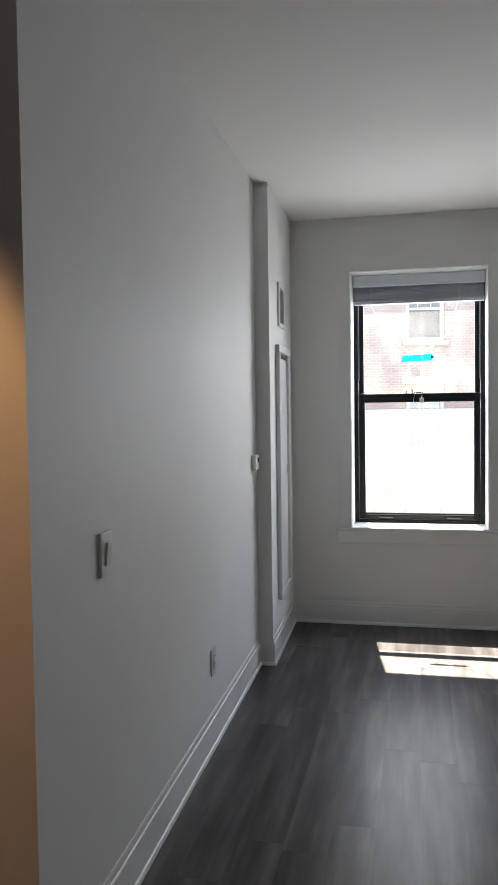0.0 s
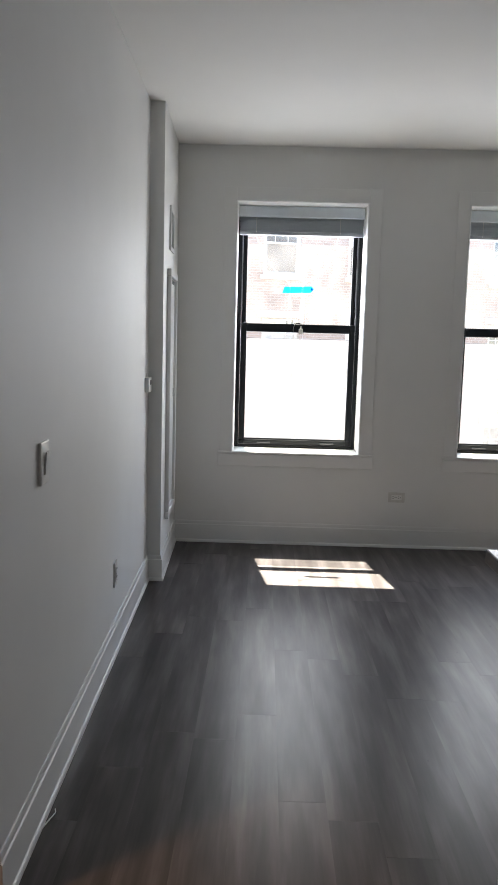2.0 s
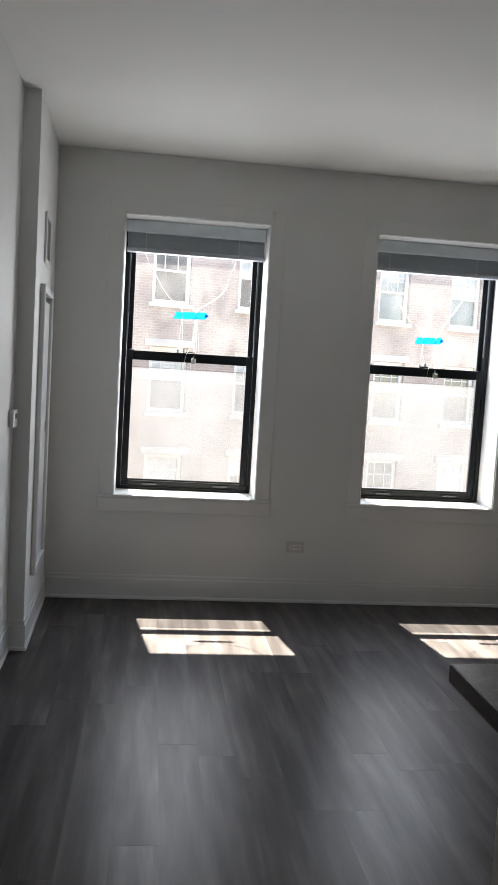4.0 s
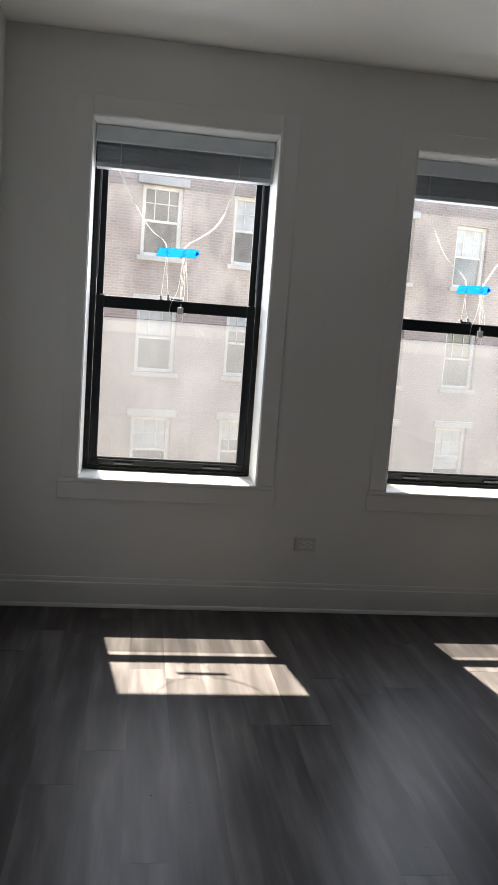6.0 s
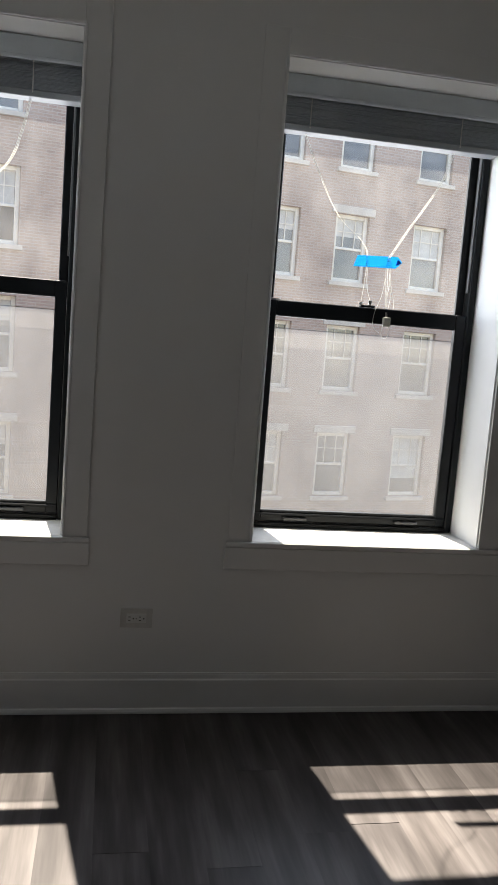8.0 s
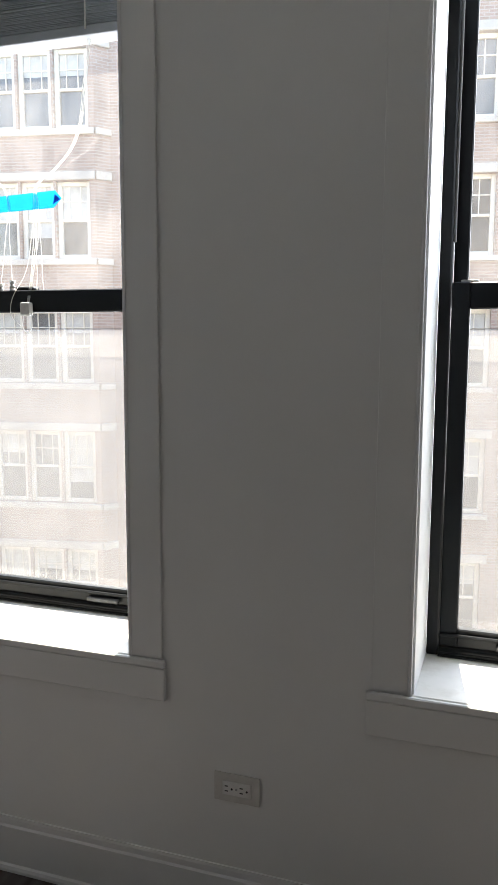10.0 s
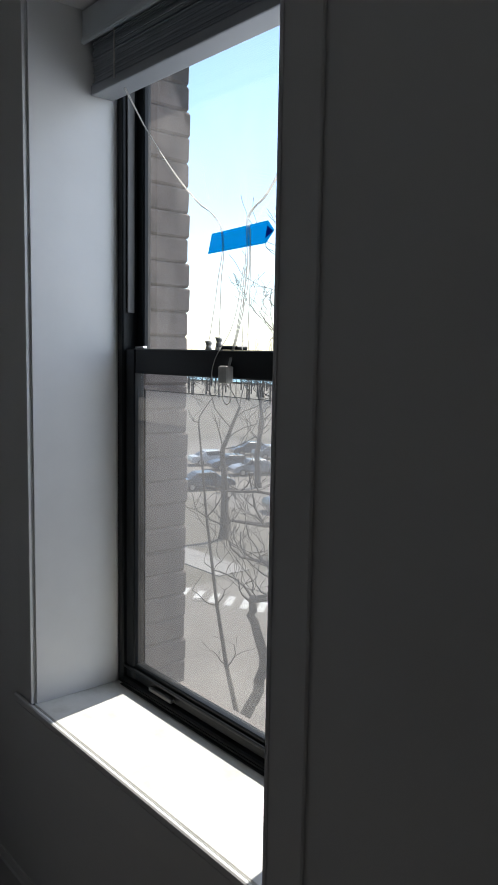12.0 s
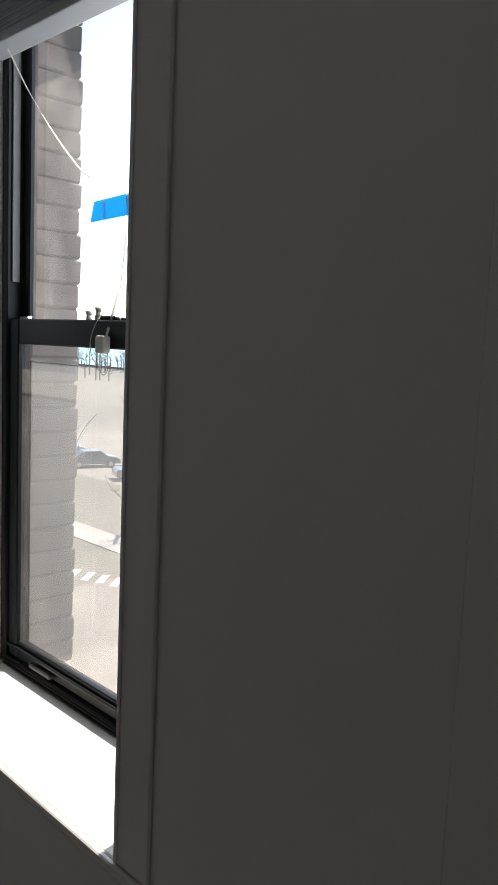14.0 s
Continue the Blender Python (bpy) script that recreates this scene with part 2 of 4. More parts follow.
M_SILL, M_PLANK, M_GRANITE = make_sill(), make_plank("dark_vinyl_plank", 2.9), make_granite()
M_PLANK_PALE = make_plank("paler_vinyl_plank", 3.7)
M_FACADE = make_brickwork("tan_brickwork", (0.33, 0.232, 0.19), (0.26, 0.178, 0.145), (0.34, 0.295, 0.265))
M_OWNBRICK = make_brickwork("own_brickwork", (0.20, 0.165, 0.145), (0.17, 0.135, 0.12), (0.18, 0.16, 0.145))
M_BRICK = simple("weathered_brick", (0.105, 0.085, 0.076), 0.9, var=0.5, scale=14, bump=0.8, fine=90)
M_GLASS, M_SCREEN = make_glass("window_glass", 0.055), make_screen()
M_DARKPANE = simple("far_window_glass", (0.06, 0.065, 0.07), 0.08, var=0.3, scale=1.5, bump=0)
M_GRASS = make_ground("winter_grass", ((0.3, (0.095, 0.085, 0.065)), (0.55, (0.135, 0.12, 0.095)), (0.75, (0.18, 0.16, 0.13))), 0.08)
M_ASPHALT = make_ground("asphalt", ((0.3, (0.14, 0.125, 0.108)), (0.7, (0.22, 0.20, 0.175))), 0.25)
M_WATER = simple("lake_water", (0.05, 0.16, 0.20), 0.25, var=0.15, scale=0.01, bump=0)


# mesh helpers
def add_box(bm, x0, x1, y0, y1, z0, z1, bevel=0.0, seg=1):
    r = bmesh.ops.create_cube(bm, size=1.0, matrix=Matrix.Translation(((x0 + x1) / 2, (y0 + y1) / 2, (z0 + z1) / 2)) @ Matrix.Diagonal((x1 - x0, y1 - y0, z1 - z0, 1)))
    if bevel:
        es = list({e for v in r["verts"] for e in v.link_edges})
        bmesh.ops.bevel(bm, geom=es, offset=bevel, segments=seg, profile=0.6, affect="EDGES")


def add_quad(bm, *pts):
    bm.faces.new([bm.verts.new(p) for p in pts])


def add_cyl(bm, p, q, r0, r1=None, n=12):
    p, q = Vector(p), Vector(q)
    d = q - p
    m = Matrix.Translation((p + q) / 2) @ d.to_track_quat("Z", "Y").to_matrix().to_4x4()
    bmesh.ops.create_cone(bm, cap_ends=True, segments=n, radius1=r0, radius2=r0 if r1 is None else r1, depth=d.length, matrix=m)


def mesh_of(bm, name, mat, smooth=False):
    me = bpy.data.meshes.new(name)
    bmesh.ops.recalc_face_normals(bm, faces=bm.faces)
    bm.to_mesh(me)
    bm.free()
    me.materials.append(mat)
    if smooth:
        for p in me.polygons:
            p.use_smooth = True
    return me


def solid(name, bm, mat, parent=None, smooth=False, at=None):
    ob = new(name, mesh_of(bm, name, mat, smooth))
    if parent is not None:
        ob.parent = parent
    if at is not None:
        ob.matrix_basis = at
    return ob


def box(name, mat, dims, parent=None, bevel=0.0, seg=1):
    bm = bmesh.new()
    add_box(bm, *dims, bevel, seg)
    return solid(name, bm, mat, parent)


def panel_with_holes(bm, x0, x1, z0, z1, y0, y1, holes):
    """An upright slab from y0 to y1 with rectangular openings (x0, x1, z0, z1) through it."""
    xs = sorted({x0, x1, *(h[0] for h in holes), *(h[1] for h in holes)})
    zs = sorted({z0, z1, *(h[2] for h in holes), *(h[3] for h in holes)})
    def open_at(i, j):
        if not (0 <= i < len(xs) - 1 and 0 <= j < len(zs) - 1):
            return True
        cx, cz = (xs[i] + xs[i + 1]) / 2, (zs[j] + zs[j + 1]) / 2
        return any(a < cx < b and c < cz < d for a, b, c, d in holes)
    for i in range(len(xs) - 1):
        for j in range(len(zs) - 1):
            if open_at(i, j):
                continue
            a, b, c, d = xs[i], xs[i + 1], zs[j], zs[j + 1]
            add_quad(bm, (a, y0, c), (b, y0, c), (b, y0, d), (a, y0, d))
            add_quad(bm, (b, y1, c), (a, y1, c), (a, y1, d), (b, y1, d))
            if open_at(i - 1, j):
                add_quad(bm, (a, y1, c), (a, y0, c), (a, y0, d), (a, y1, d))
            if open_at(i + 1, j):
                add_quad(bm, (b, y0, c), (b, y1, c), (b, y1, d), (b, y0, d))
            if open_at(i, j - 1):
                add_quad(bm, (a, y1, c), (b, y1, c), (b, y0, c), (a, y0, c))
            if open_at(i, j + 1):
                add_quad(bm, (a, y0, d), (b, y0, d), (b, y1, d), (a, y1, d))
    bmesh.ops.remove_doubles(bm, verts=bm.verts, dist=1e-5)


def cord(name, pts, r, mat, parent, cyclic=False):
    cu = bpy.data.curves.new(name, "CURVE")
    cu.dimensions, cu.bevel_depth, cu.bevel_resolution, cu.resolution_u = "3D", r, 1, 6
    s = cu.splines.new("BEZIER")
    s.bezier_points.add(len(pts) - 1)
    for bp, p in zip(s.bezier_points, pts):
        bp.co, bp.handle_left_type, bp.handle_right_type = p, "AUTO", "AUTO"
    cu.materials.append(mat)
    tmp = bpy.data.objects.new("tmp", cu)
    me = bpy.data.meshes.new_from_object(tmp)
    me.name = name
    bpy.data.objects.remove(tmp)
    ob = new(name, me)
    ob.parent = parent
    return ob


def holder(name, x=0.0, y=0.0, z=0.0):
    e = new(name)
    e.empty_display_size = 0.1
    e.matrix_basis = Matrix.Translation((x, y, z))
    return e


def structure(ob, label=""):
    return tagged(ob, label=label, kind="structure")


# ---- the room ----
H, XW, YC = 2.743, -0.052, -0.946
YH, SLANT = -3.705, 0.0190
XE, YS = 5.2, -8.6
SILL, HEAD = 0.663, 2.384
WINS = ((0.403, 1.300), (1.984, 2.888))
Y_IN, Y_OUT = 0.308, 0.47



def west(y):
    """Face of the west wall, which runs a little out of square."""
    return XW + (YC - y) * SLANT


def prism(bm, foot, z0, z1):
    vs = [[bm.verts.new((x, y, z)) for x, y in foot] for z in (z0, z1)]
    bm.faces.new(vs[0]), bm.faces.new(vs[1])
    for i in range(len(foot)):
        j = (i + 1) % len(foot)
        bm.faces.new((vs[0][i], vs[0][j], vs[1][j], vs[1][i]))


bm = bmesh.new()
panel_with_holes(bm, -0.3, XE + 0.2, -0.2, H + 0.2, 0.0, Y_IN, [(a, b, SILL - 0.03, HEAD) for a, b in WINS])
structure(solid("wall_north", bm, M_WALL), "off-white painted plaster wall around the windows")
bm = bmesh.new()
panel_with_holes(bm, -14.0, 14.0, -9.0, 9.0, Y_IN + 0.004, Y_OUT - 0.012, [(a - 0.006, b + 0.040, SILL - 0.06, HEAD + 0.03) for a, b in WINS])
structure(solid("wall_outside", bm, M_OWNBRICK), "weathered brown brick outer wall of the building")

# west wall: a corner post of the hall, the wall itself, and the boxed-out chase beside the windows
bm = bmesh.new()
prism(bm, [(XW - 0.16, YH), (west(YH), YH), (XW, YC), (XW - 0.16, YC)], 0, H)
structure(solid("wall_west", bm, M_WALL), "long off-white painted plaster wall")
bm = bmesh.new()
prism(bm, [(XW - 0.16, YC), (0.030, YC), (0.0, 0.0), (XW - 0.16, 0.0)], 0, H)
structure(solid("wall_chase", bm, M_WALL), "boxed-out painted chase in the corner")
structure(box("wall_hall_north", M_WALL, (-2.0, XW - 0.16, YH, YH + 0.12, 0, H)), "painted hall wall under warm light")
structure(box("wall_hall_west", M_WALL, (-2.12, -2.0, YS, YH + 0.12, 0, H)), "painted hall wall")
structure(box("wall_south", M_WALL, (-2.12, XE + 0.15, YS - 0.15, YS, 0, H)), "plain painted rear wall")
structure(box("wall_east", M_WALL, (XE, XE + 0.15, YS, 0, 0, H)), "plain painted side wall")
structure(box("ceiling", M_CEIL, (-2.12, XE + 0.15, YS - 0.15, 0.0, H, H + 0.12)), "smooth white painted ceiling")
floor = structure(box("floor", M_SLOT, (-2.12, XE + 0.15, YS - 0.15, 0.0, -0.12, -0.0125)), "dark grey-brown wood-look plank floor")


def skirting(points, name="baseboard"):
    """Flat board with an eased top and a quarter-round shoe, along a line with the room on its right side."""
    prof = [(0, 0), (0.019, 0), (0.0188, 0.008), (0.016, 0.016), (0.011, 0.020), (0.0105, 0.126), (0.006, 0.131), (0.006, 0.146), (0.0045, 0.154), (0, 0.154)]
    bm = bmesh.new()
    pts = [Vector((x, y, 0)) for x, y in points]
    rings = []
    for i, p in enumerate(pts):
        a = (pts[i] - pts[i - 1]).normalized() if i else None
        b = (pts[i + 1] - pts[i]).normalized() if i + 1 < len(pts) else None
        na = Vector((a.y, -a.x, 0)) if a else None
        nb = Vector((b.y, -b.x, 0)) if b else None
        n = na if nb is None else nb if na is None else (na + nb) / (1 + na.dot(nb))
        rings.append([bm.verts.new(p + n * d + Vector((0, 0, z))) for d, z in prof])
    for r, s in zip(rings, rings[1:]):
        for i in range(len(prof)):
            j = (i + 1) % len(prof)
            bm.faces.new((r[i], r[j], s[j], s[i]))
    bm.faces.new(rings[0]), bm.faces.new(rings[-1])
    return structure(solid(name, bm, M_TRIM), "white painted baseboard with a quarter-round shoe")


skirting([(west(YH), YH), (XW, YC), (0.030, YC), (0.0, 0.0), (XE, 0.0), (XE, YS), (-2.0, YS)])


# ---- windows ----
def window_trim(a, b):
    t = holder("window_trim", (a + b) / 2, 0, SILL)
    def trim(name, mat, dims, bevel=0.002):
        x0, x1, y0, y1, z0, z1 = dims
        o = box(name, mat, dims, None, bevel)
        o.data.transform(Matrix.Translation((-(a + b) / 2, 0, -SILL)))
        o.parent = t
    trim("casing", M_WALL, (a - 0.088, a, -0.003, 0.0, SILL, HEAD + 0.088))
    trim("casing", M_WALL, (b, b + 0.088, -0.008, 0.0, SILL, HEAD + 0.088))
    trim("casing", M_WALL, (a, b, -0.0032, 0.0, HEAD, HEAD + 0.088))
    trim("corner_bead", M_TRIM, (a - 0.008, a + 0.001, -0.011, -0.0032, SILL, HEAD + 0.004), 0.001)
    trim("corner_bead", M_TRIM, (b - 0.001, b + 0.008, -0.011, -0.0082, SILL, HEAD + 0.004), 0.001)
    trim("corner_bead", M_TRIM, (a + 0.001, b - 0.001, -0.011, -0.0034, HEAD - 0.004, HEAD + 0.004), 0.001)
    trim("jamb_lining", M_REVEAL, (a, a + 0.006, 0.002, 0.236, SILL, HEAD), 0.001)
    trim("jamb_lining", M_REVEAL, (b - 0.006, b, 0.002, 0.236, SILL, HEAD), 0.001)
    trim("head_lining", M_REVEAL, (a + 0.006, b - 0.006, 0.002, 0.236, HEAD - 0.006, HEAD), 0.001)
    trim("stool", M_SILL, (a + 0.0005, b - 0.0005, -0.004, 0.30, SILL - 0.03, SILL), 0.003)
    trim("stool_nose", M_WALL, (a - 0.098, b + 0.098, -0.016, -0.0045, SILL - 0.020, SILL - 0.001), 0.003)
    trim("apron", M_WALL, (a - 0.098, b + 0.098, -0.013, 0.0, SILL - 0.105, SILL - 0.021), 0.003)
    return structure(t, "white painted flat casing, apron and stone sill")


def sash_bars(bm, x0, x1, z0, z1, y0, y1, left, right, bottom, top):
    add_box(bm, x0, x0 + left, y0, y1, z0, z1, 0.003)
    add_box(bm, x1 - right, x1, y0, y1, z0, z1, 0.003)
    add_box(bm, x0 + left, x1 - right, y0 + 0.002, y1 - 0.002, z0, z0 + bottom, 0.003)
    add_box(bm, x0 + left, x1 - right, y0 + 0.002, y1 - 0.002, z1 - top, z1, 0.003)


def sash_window(a, b):
    cx = (a + b) / 2
    w = holder("window", cx, 0.24, SILL)
    off = Matrix.Translation((-cx, -0.24, -SILL))
    def put(name, bm, mat, parent=None):
        bm.transform(off)
        return solid(name, bm, mat, parent or w)
    bm = bmesh.new()
    add_box(bm, a + 0.0065, a + 0.034, 0.238, 0.304, SILL + 0.001, HEAD - 0.001, 0.003)
    add_box(bm, b - 0.034, b - 0.0065, 0.238, 0.304, SILL + 0.001, HEAD - 0.001, 0.003)
    add_box(bm, a + 0.034, b - 0.034, 0.240, 0.302, HEAD - 0.05, HEAD - 0.001, 0.003)
    add_box(bm, a + 0.034, b - 0.034, 0.236, 0.302, SILL + 0.001, SILL + 0.022, 0.003)
    for k in range(3):
        add_box(bm, a + 0.035, b - 0.035, 0.228 + 0.004 * k, 0.2355 + 0.004 * k, SILL + 0.002 + 0.007 * k, SILL + 0.006 + 0.007 * k, 0.001)
    put("frame", bm, M_BLACK)
    bm = bmesh.new()
    add_box(bm, a + 0.0342, a + 0.0405, 0.250, 0.270, 1.66, HEAD - 0.052, 0.001)
    add_box(bm, b - 0.0405, b - 0.0342, 0.250, 0.270, 1.66, HEAD - 0.052, 0.001)
    put("jamb_liner", bm, M_LAMPGREY)
    bm = bmesh.new()
    sash_bars(bm, a + 0.036, b - 0.036, 1.512, HEAD - 0.051, 0.279, 0.301, 0.034, 0.034, 0.055, 0.04)
    put("upper_sash", bm, M_BLACK)
    bm = bmesh.new()
    sash_bars(bm, a + 0.036, b - 0.036, SILL + 0.024, 1.568, 0.246, 0.276, 0.042, 0.042, 0.045, 0.062)
    add_box(bm, a + 0.036, b - 0.036, 0.238, 0.2475, SILL + 0.05, SILL + 0.058, 0.002)
    add_box(bm, cx - 0.03, cx + 0.03, 0.256, 0.290, 1.5685, 1.578, 0.003)
    put("lower_sash", bm, M_BLACK)
    for lx in (a + 0.17, b - 0.26):
        bm = bmesh.new()
        add_box(bm, lx, lx + 0.10, 0.231, 0.2455, SILL + 0.030, SILL + 0.043, 0.003)
        put("sash_lift", bm, M_LIFT)
    bm = bmesh.new()
    add_box(bm, a + 0.055, a + 0.095, 0.262, 0.274, 1.5685, 1.574, 0.001)
    put("sash_stop", bm, M_RIM)
    for name, dims in (("upper_pane", (a + 0.066, b - 0.066, 0.291, 0.291, 1.56, HEAD - 0.09)), ("lower_pane", (a + 0.074, b - 0.074, 0.257, 0.257, SILL + 0.066, 1.51))):
        bm = bmesh.new()
        x0, x1, y0, y1, z0, z1 = dims
        add_quad(bm, (x0, y0, z0), (x1, y0, z0), (x1, y0, z1), (x0, y0, z1))
        put(name, bm, M_GLASS).visible_shadow = False
    bm = bmesh.new()
    add_box(bm, a + 0.036, a + 0.040, 0.3025, 0.3065, SILL + 0.024, 1.462)
    add_box(bm, b - 0.040, b - 0.036, 0.3025, 0.3065, SILL + 0.024, 1.462)
    add_box(bm, a + 0.040, b - 0.040, 0.3025, 0.3065, 1.4605, 1.462)
    put("screen_frame", bm, M_TYRE)
    bm = bmesh.new()
    add_quad(bm, (a + 0.040, 0.3045, SILL + 0.024), (b - 0.040, 0.3045, SILL + 0.024), (b - 0.040, 0.3045, 1.4605), (a + 0.040, 0.3045, 1.4605))
    put("insect_screen", bm, M_SCREEN)
    return tagged(w, "black metal double-hung window with a half insect screen", "window")


def blind(a, b):
    cx = (a + b) / 2
    h = holder("window_blind", cx, 0.16, HEAD)
    off = Matrix.Translation((-cx, -0.16, -HEAD))
    def put(name, bm, mat=M_BLIND):
        bm.transform(off)
        return solid(name, bm, mat, h)
    x0, x1 = a + 0.010, b - 0.010
    bm = bmesh.new()
    add_box(bm, x0, x1, 0.158, 0.225, HEAD - 0.062, HEAD - 0.007, 0.003)
    put("headrail", bm)
    bm = bmesh.new()
    add_box(bm, x0, x1, 0.140, 0.147, HEAD - 0.088, HEAD - 0.010, 0.003, 2)
    add_box(bm, x0, x1, 0.137, 0.1405, HEAD - 0.086, HEAD - 0.074, 0.0015)
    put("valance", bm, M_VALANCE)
    bm = bmesh.new()
    add_box(bm, x0 + 0.006, x1 - 0.006, 0.165, 0.222, 0, 0.0022, 0.0006)
    bm.transform(Matrix.Translation((-cx, -0.16, 0)))
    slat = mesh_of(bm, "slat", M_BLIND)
    rng = random.Random(int(a * 1000))
    for k in range(26):
        o = new("slat", slat)
        o.parent = h
        o.matrix_basis = pose(rng.uniform(-0.002, 0.002), rng.uniform(-0.004, 0.004), -0.176 + 0.0041 * k, rng.uniform(-0.5, 0.5), rng.uniform(-0.08, 0.08))
    bm = bmesh.new()
    add_box(bm, x0 + 0.004, x1 - 0.004, 0.160, 0.224, HEAD - 0.203, HEAD - 0.179, 0.004, 2)
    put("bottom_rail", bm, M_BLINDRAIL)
    for lx in (a + 0.13, b - 0.18):
        bm = bmesh.new()
        add_box(bm, lx, lx + 0.004, 0.1565, 0.1582, HEAD - 0.19, HEAD - 0.07)
        put("ladder_tape", bm, M_CORD)
    return tagged(h, "grey slatted blind pulled up to the window head", "blind")


def tape_and_cords(a, b, t0, t1, zt):
    """Tape on the upper pane and the cords that it holds."""
    cx, y = (a + b) / 2, 0.2895
    tp = holder("masking_tape", a + (t0 + t1) / 2, y, zt)
    bm = bmesh.new()
    L = (t1 - t0) / 2
    pts = [(-L - 0.006, -0.022), (L - 0.026, -0.020), (L, 0.004), (L - 0.020, 0.026), (-L + 0.008, 0.022)]
    f = [[bm.verts.new((x, yy, z + x * 0.02)) for x, z in pts] for yy in (-0.0012, 0.0)]
    bm.faces.new(f[0]), bm.faces.new(f[1])
    for i in range(5):
        j = (i + 1) % 5
        bm.faces.new((f[0][i], f[0][j], f[1][j], f[1][i]))
    solid("strip", bm, M_TAPE, tp)
    bm = bmesh.new()
    for q in ([(L - 0.026, -0.008), (L - 0.003, 0.004), (L - 0.020, 0.017)],):
        f = [[bm.verts.new((x, yy, z)) for x, z in q] for yy in (-0.003, -0.0014)]
        bm.faces.new(f[0]), bm.faces.new(f[1])
        for i in range(3):
            j = (i + 1) % 3
            bm.faces.new((f[0][i], f[0][j], f[1][j], f[1][i]))
    solid("folded_end", bm, M_TAPE2, tp)
    tagged(tp, "strip of blue masking tape stuck on the window pane", "tape")

    c = holder("blind_cord", a + t0 + 0.07, 0.30, zt)
    o = Vector((a + t0 + 0.07, 0.30, zt))
    def run(name, pts, r=0.0010, mat=M_CORD):
        cord(name, [Vector(p) - o for p in pts], r, mat, c)
    top = HEAD - 0.20
    xl, xr = a + t0 + 0.045, a + t0 + 0.135
    run("lift_cord", [(a + 0.12, 0.19, top), (a + 0.19, 0.22, top - 0.12), (a + 0.30, 0.27, top - 0.27), (xl - 0.012, 0.278, zt + 0.05), (xl, 0.2868, zt + 0.02), (xl - 0.004, 0.280, zt - 0.10), (a + t0 + 0.031, 0.266, 1.585)])
    run("lift_cord", [(a + 0.125, 0.19, top), (a + 0.20, 0.22, top - 0.13), (a + 0.31, 0.27, top - 0.28), (xl - 0.008, 0.278, zt + 0.05), (xl + 0.004, 0.2868, zt + 0.02), (xl + 0.010, 0.280, zt - 0.10), (a + t0 + 0.069, 0.266, 1.592)])
    for k in range(3):
        d = 0.004 * k
        run("lift_cord", [(b - 0.19 + d, 0.19, top), (b - 0.215 + d, 0.205, top - 0.10), (b - 0.27 + d, 0.25, top - 0.22), (xr + 0.07 + d, 0.28, top - 0.29), (xr + 0.01 + d, 0.279, zt + 0.04), (xr + d, 0.2868, zt + 0.018),
                          (xr - 0.002 + 2 * d, 0.2835, zt - 0.08), (xr + 0.004 * (k - 1), 0.268, 1.62), (xr + 0.003 * k - 0.003, 0.240, 1.525)])
    run("lift_cord", [(xr + 0.012, 0.2868, zt + 0.016), (xr + 0.022, 0.280, zt - 0.10), (xr + 0.032, 0.268, 1.60), (xr + 0.030, 0.270, 1.560), (xr + 0.021, 0.270, 1.556), (xr + 0.017, 0.266, 1.62), (xr + 0.010, 0.280, zt - 0.06)], 0.0010)
    run("lift_cord", [(xr - 0.004, 0.2835, zt - 0.06), (xr - 0.02, 0.266, 1.62), (xr - 0.055, 0.240, 1.53), (xr - 0.05, 0.2395, 1.49), (xr - 0.025, 0.2395, 1.470)])
    run("lift_cord", [(xr - 0.015, 0.2395, 1.50), (xr - 0.012, 0.2395, 1.455), (xr + 0.004, 0.2395, 1.452), (xr + 0.012, 0.2395, 1.50)])
    for tx, tz in ((a + t0 + 0.031, 1.572), (a + t0 + 0.069, 1.580)):
        bm = bmesh.new()
        for z0, z1, r0, r1 in ((-0.016, -0.006, 0.0095, 0.0085), (-0.006, 0.006, 0.0085, 0.006), (0.006, 0.016, 0.006, 0.0095)):
            add_cyl(bm, (tx - o.x, 0.266 - o.y, tz + z0 - o.z), (tx - o.x, 0.266 - o.y, tz + z1 - o.z), r0, r1, 14)
        solid("tassel", bm, M_TASSEL, c, True)
    bm = bmesh.new()
    add_box(bm, xr - 0.016 - o.x, xr + 0.014 - o.x, 0.224 - o.y, 0.2450 - o.y, 1.496 - o.z, 1.534 - o.z, 0.005, 2)
    solid("cord_equaliser", bm, M_TASSEL, c)
    return tagged(c, "white blind cords gathered under blue tape", "blind cord")


for (a, b), (t0, t1, zt) in zip(WINS, ((0.335, 0.557, 1.812), (0.392, 0.588, 1.752))):
    window_trim(a, b)
    sash_window(a, b)
    blind(a, b)
    tape_and_cords(a, b, t0, t1, zt)


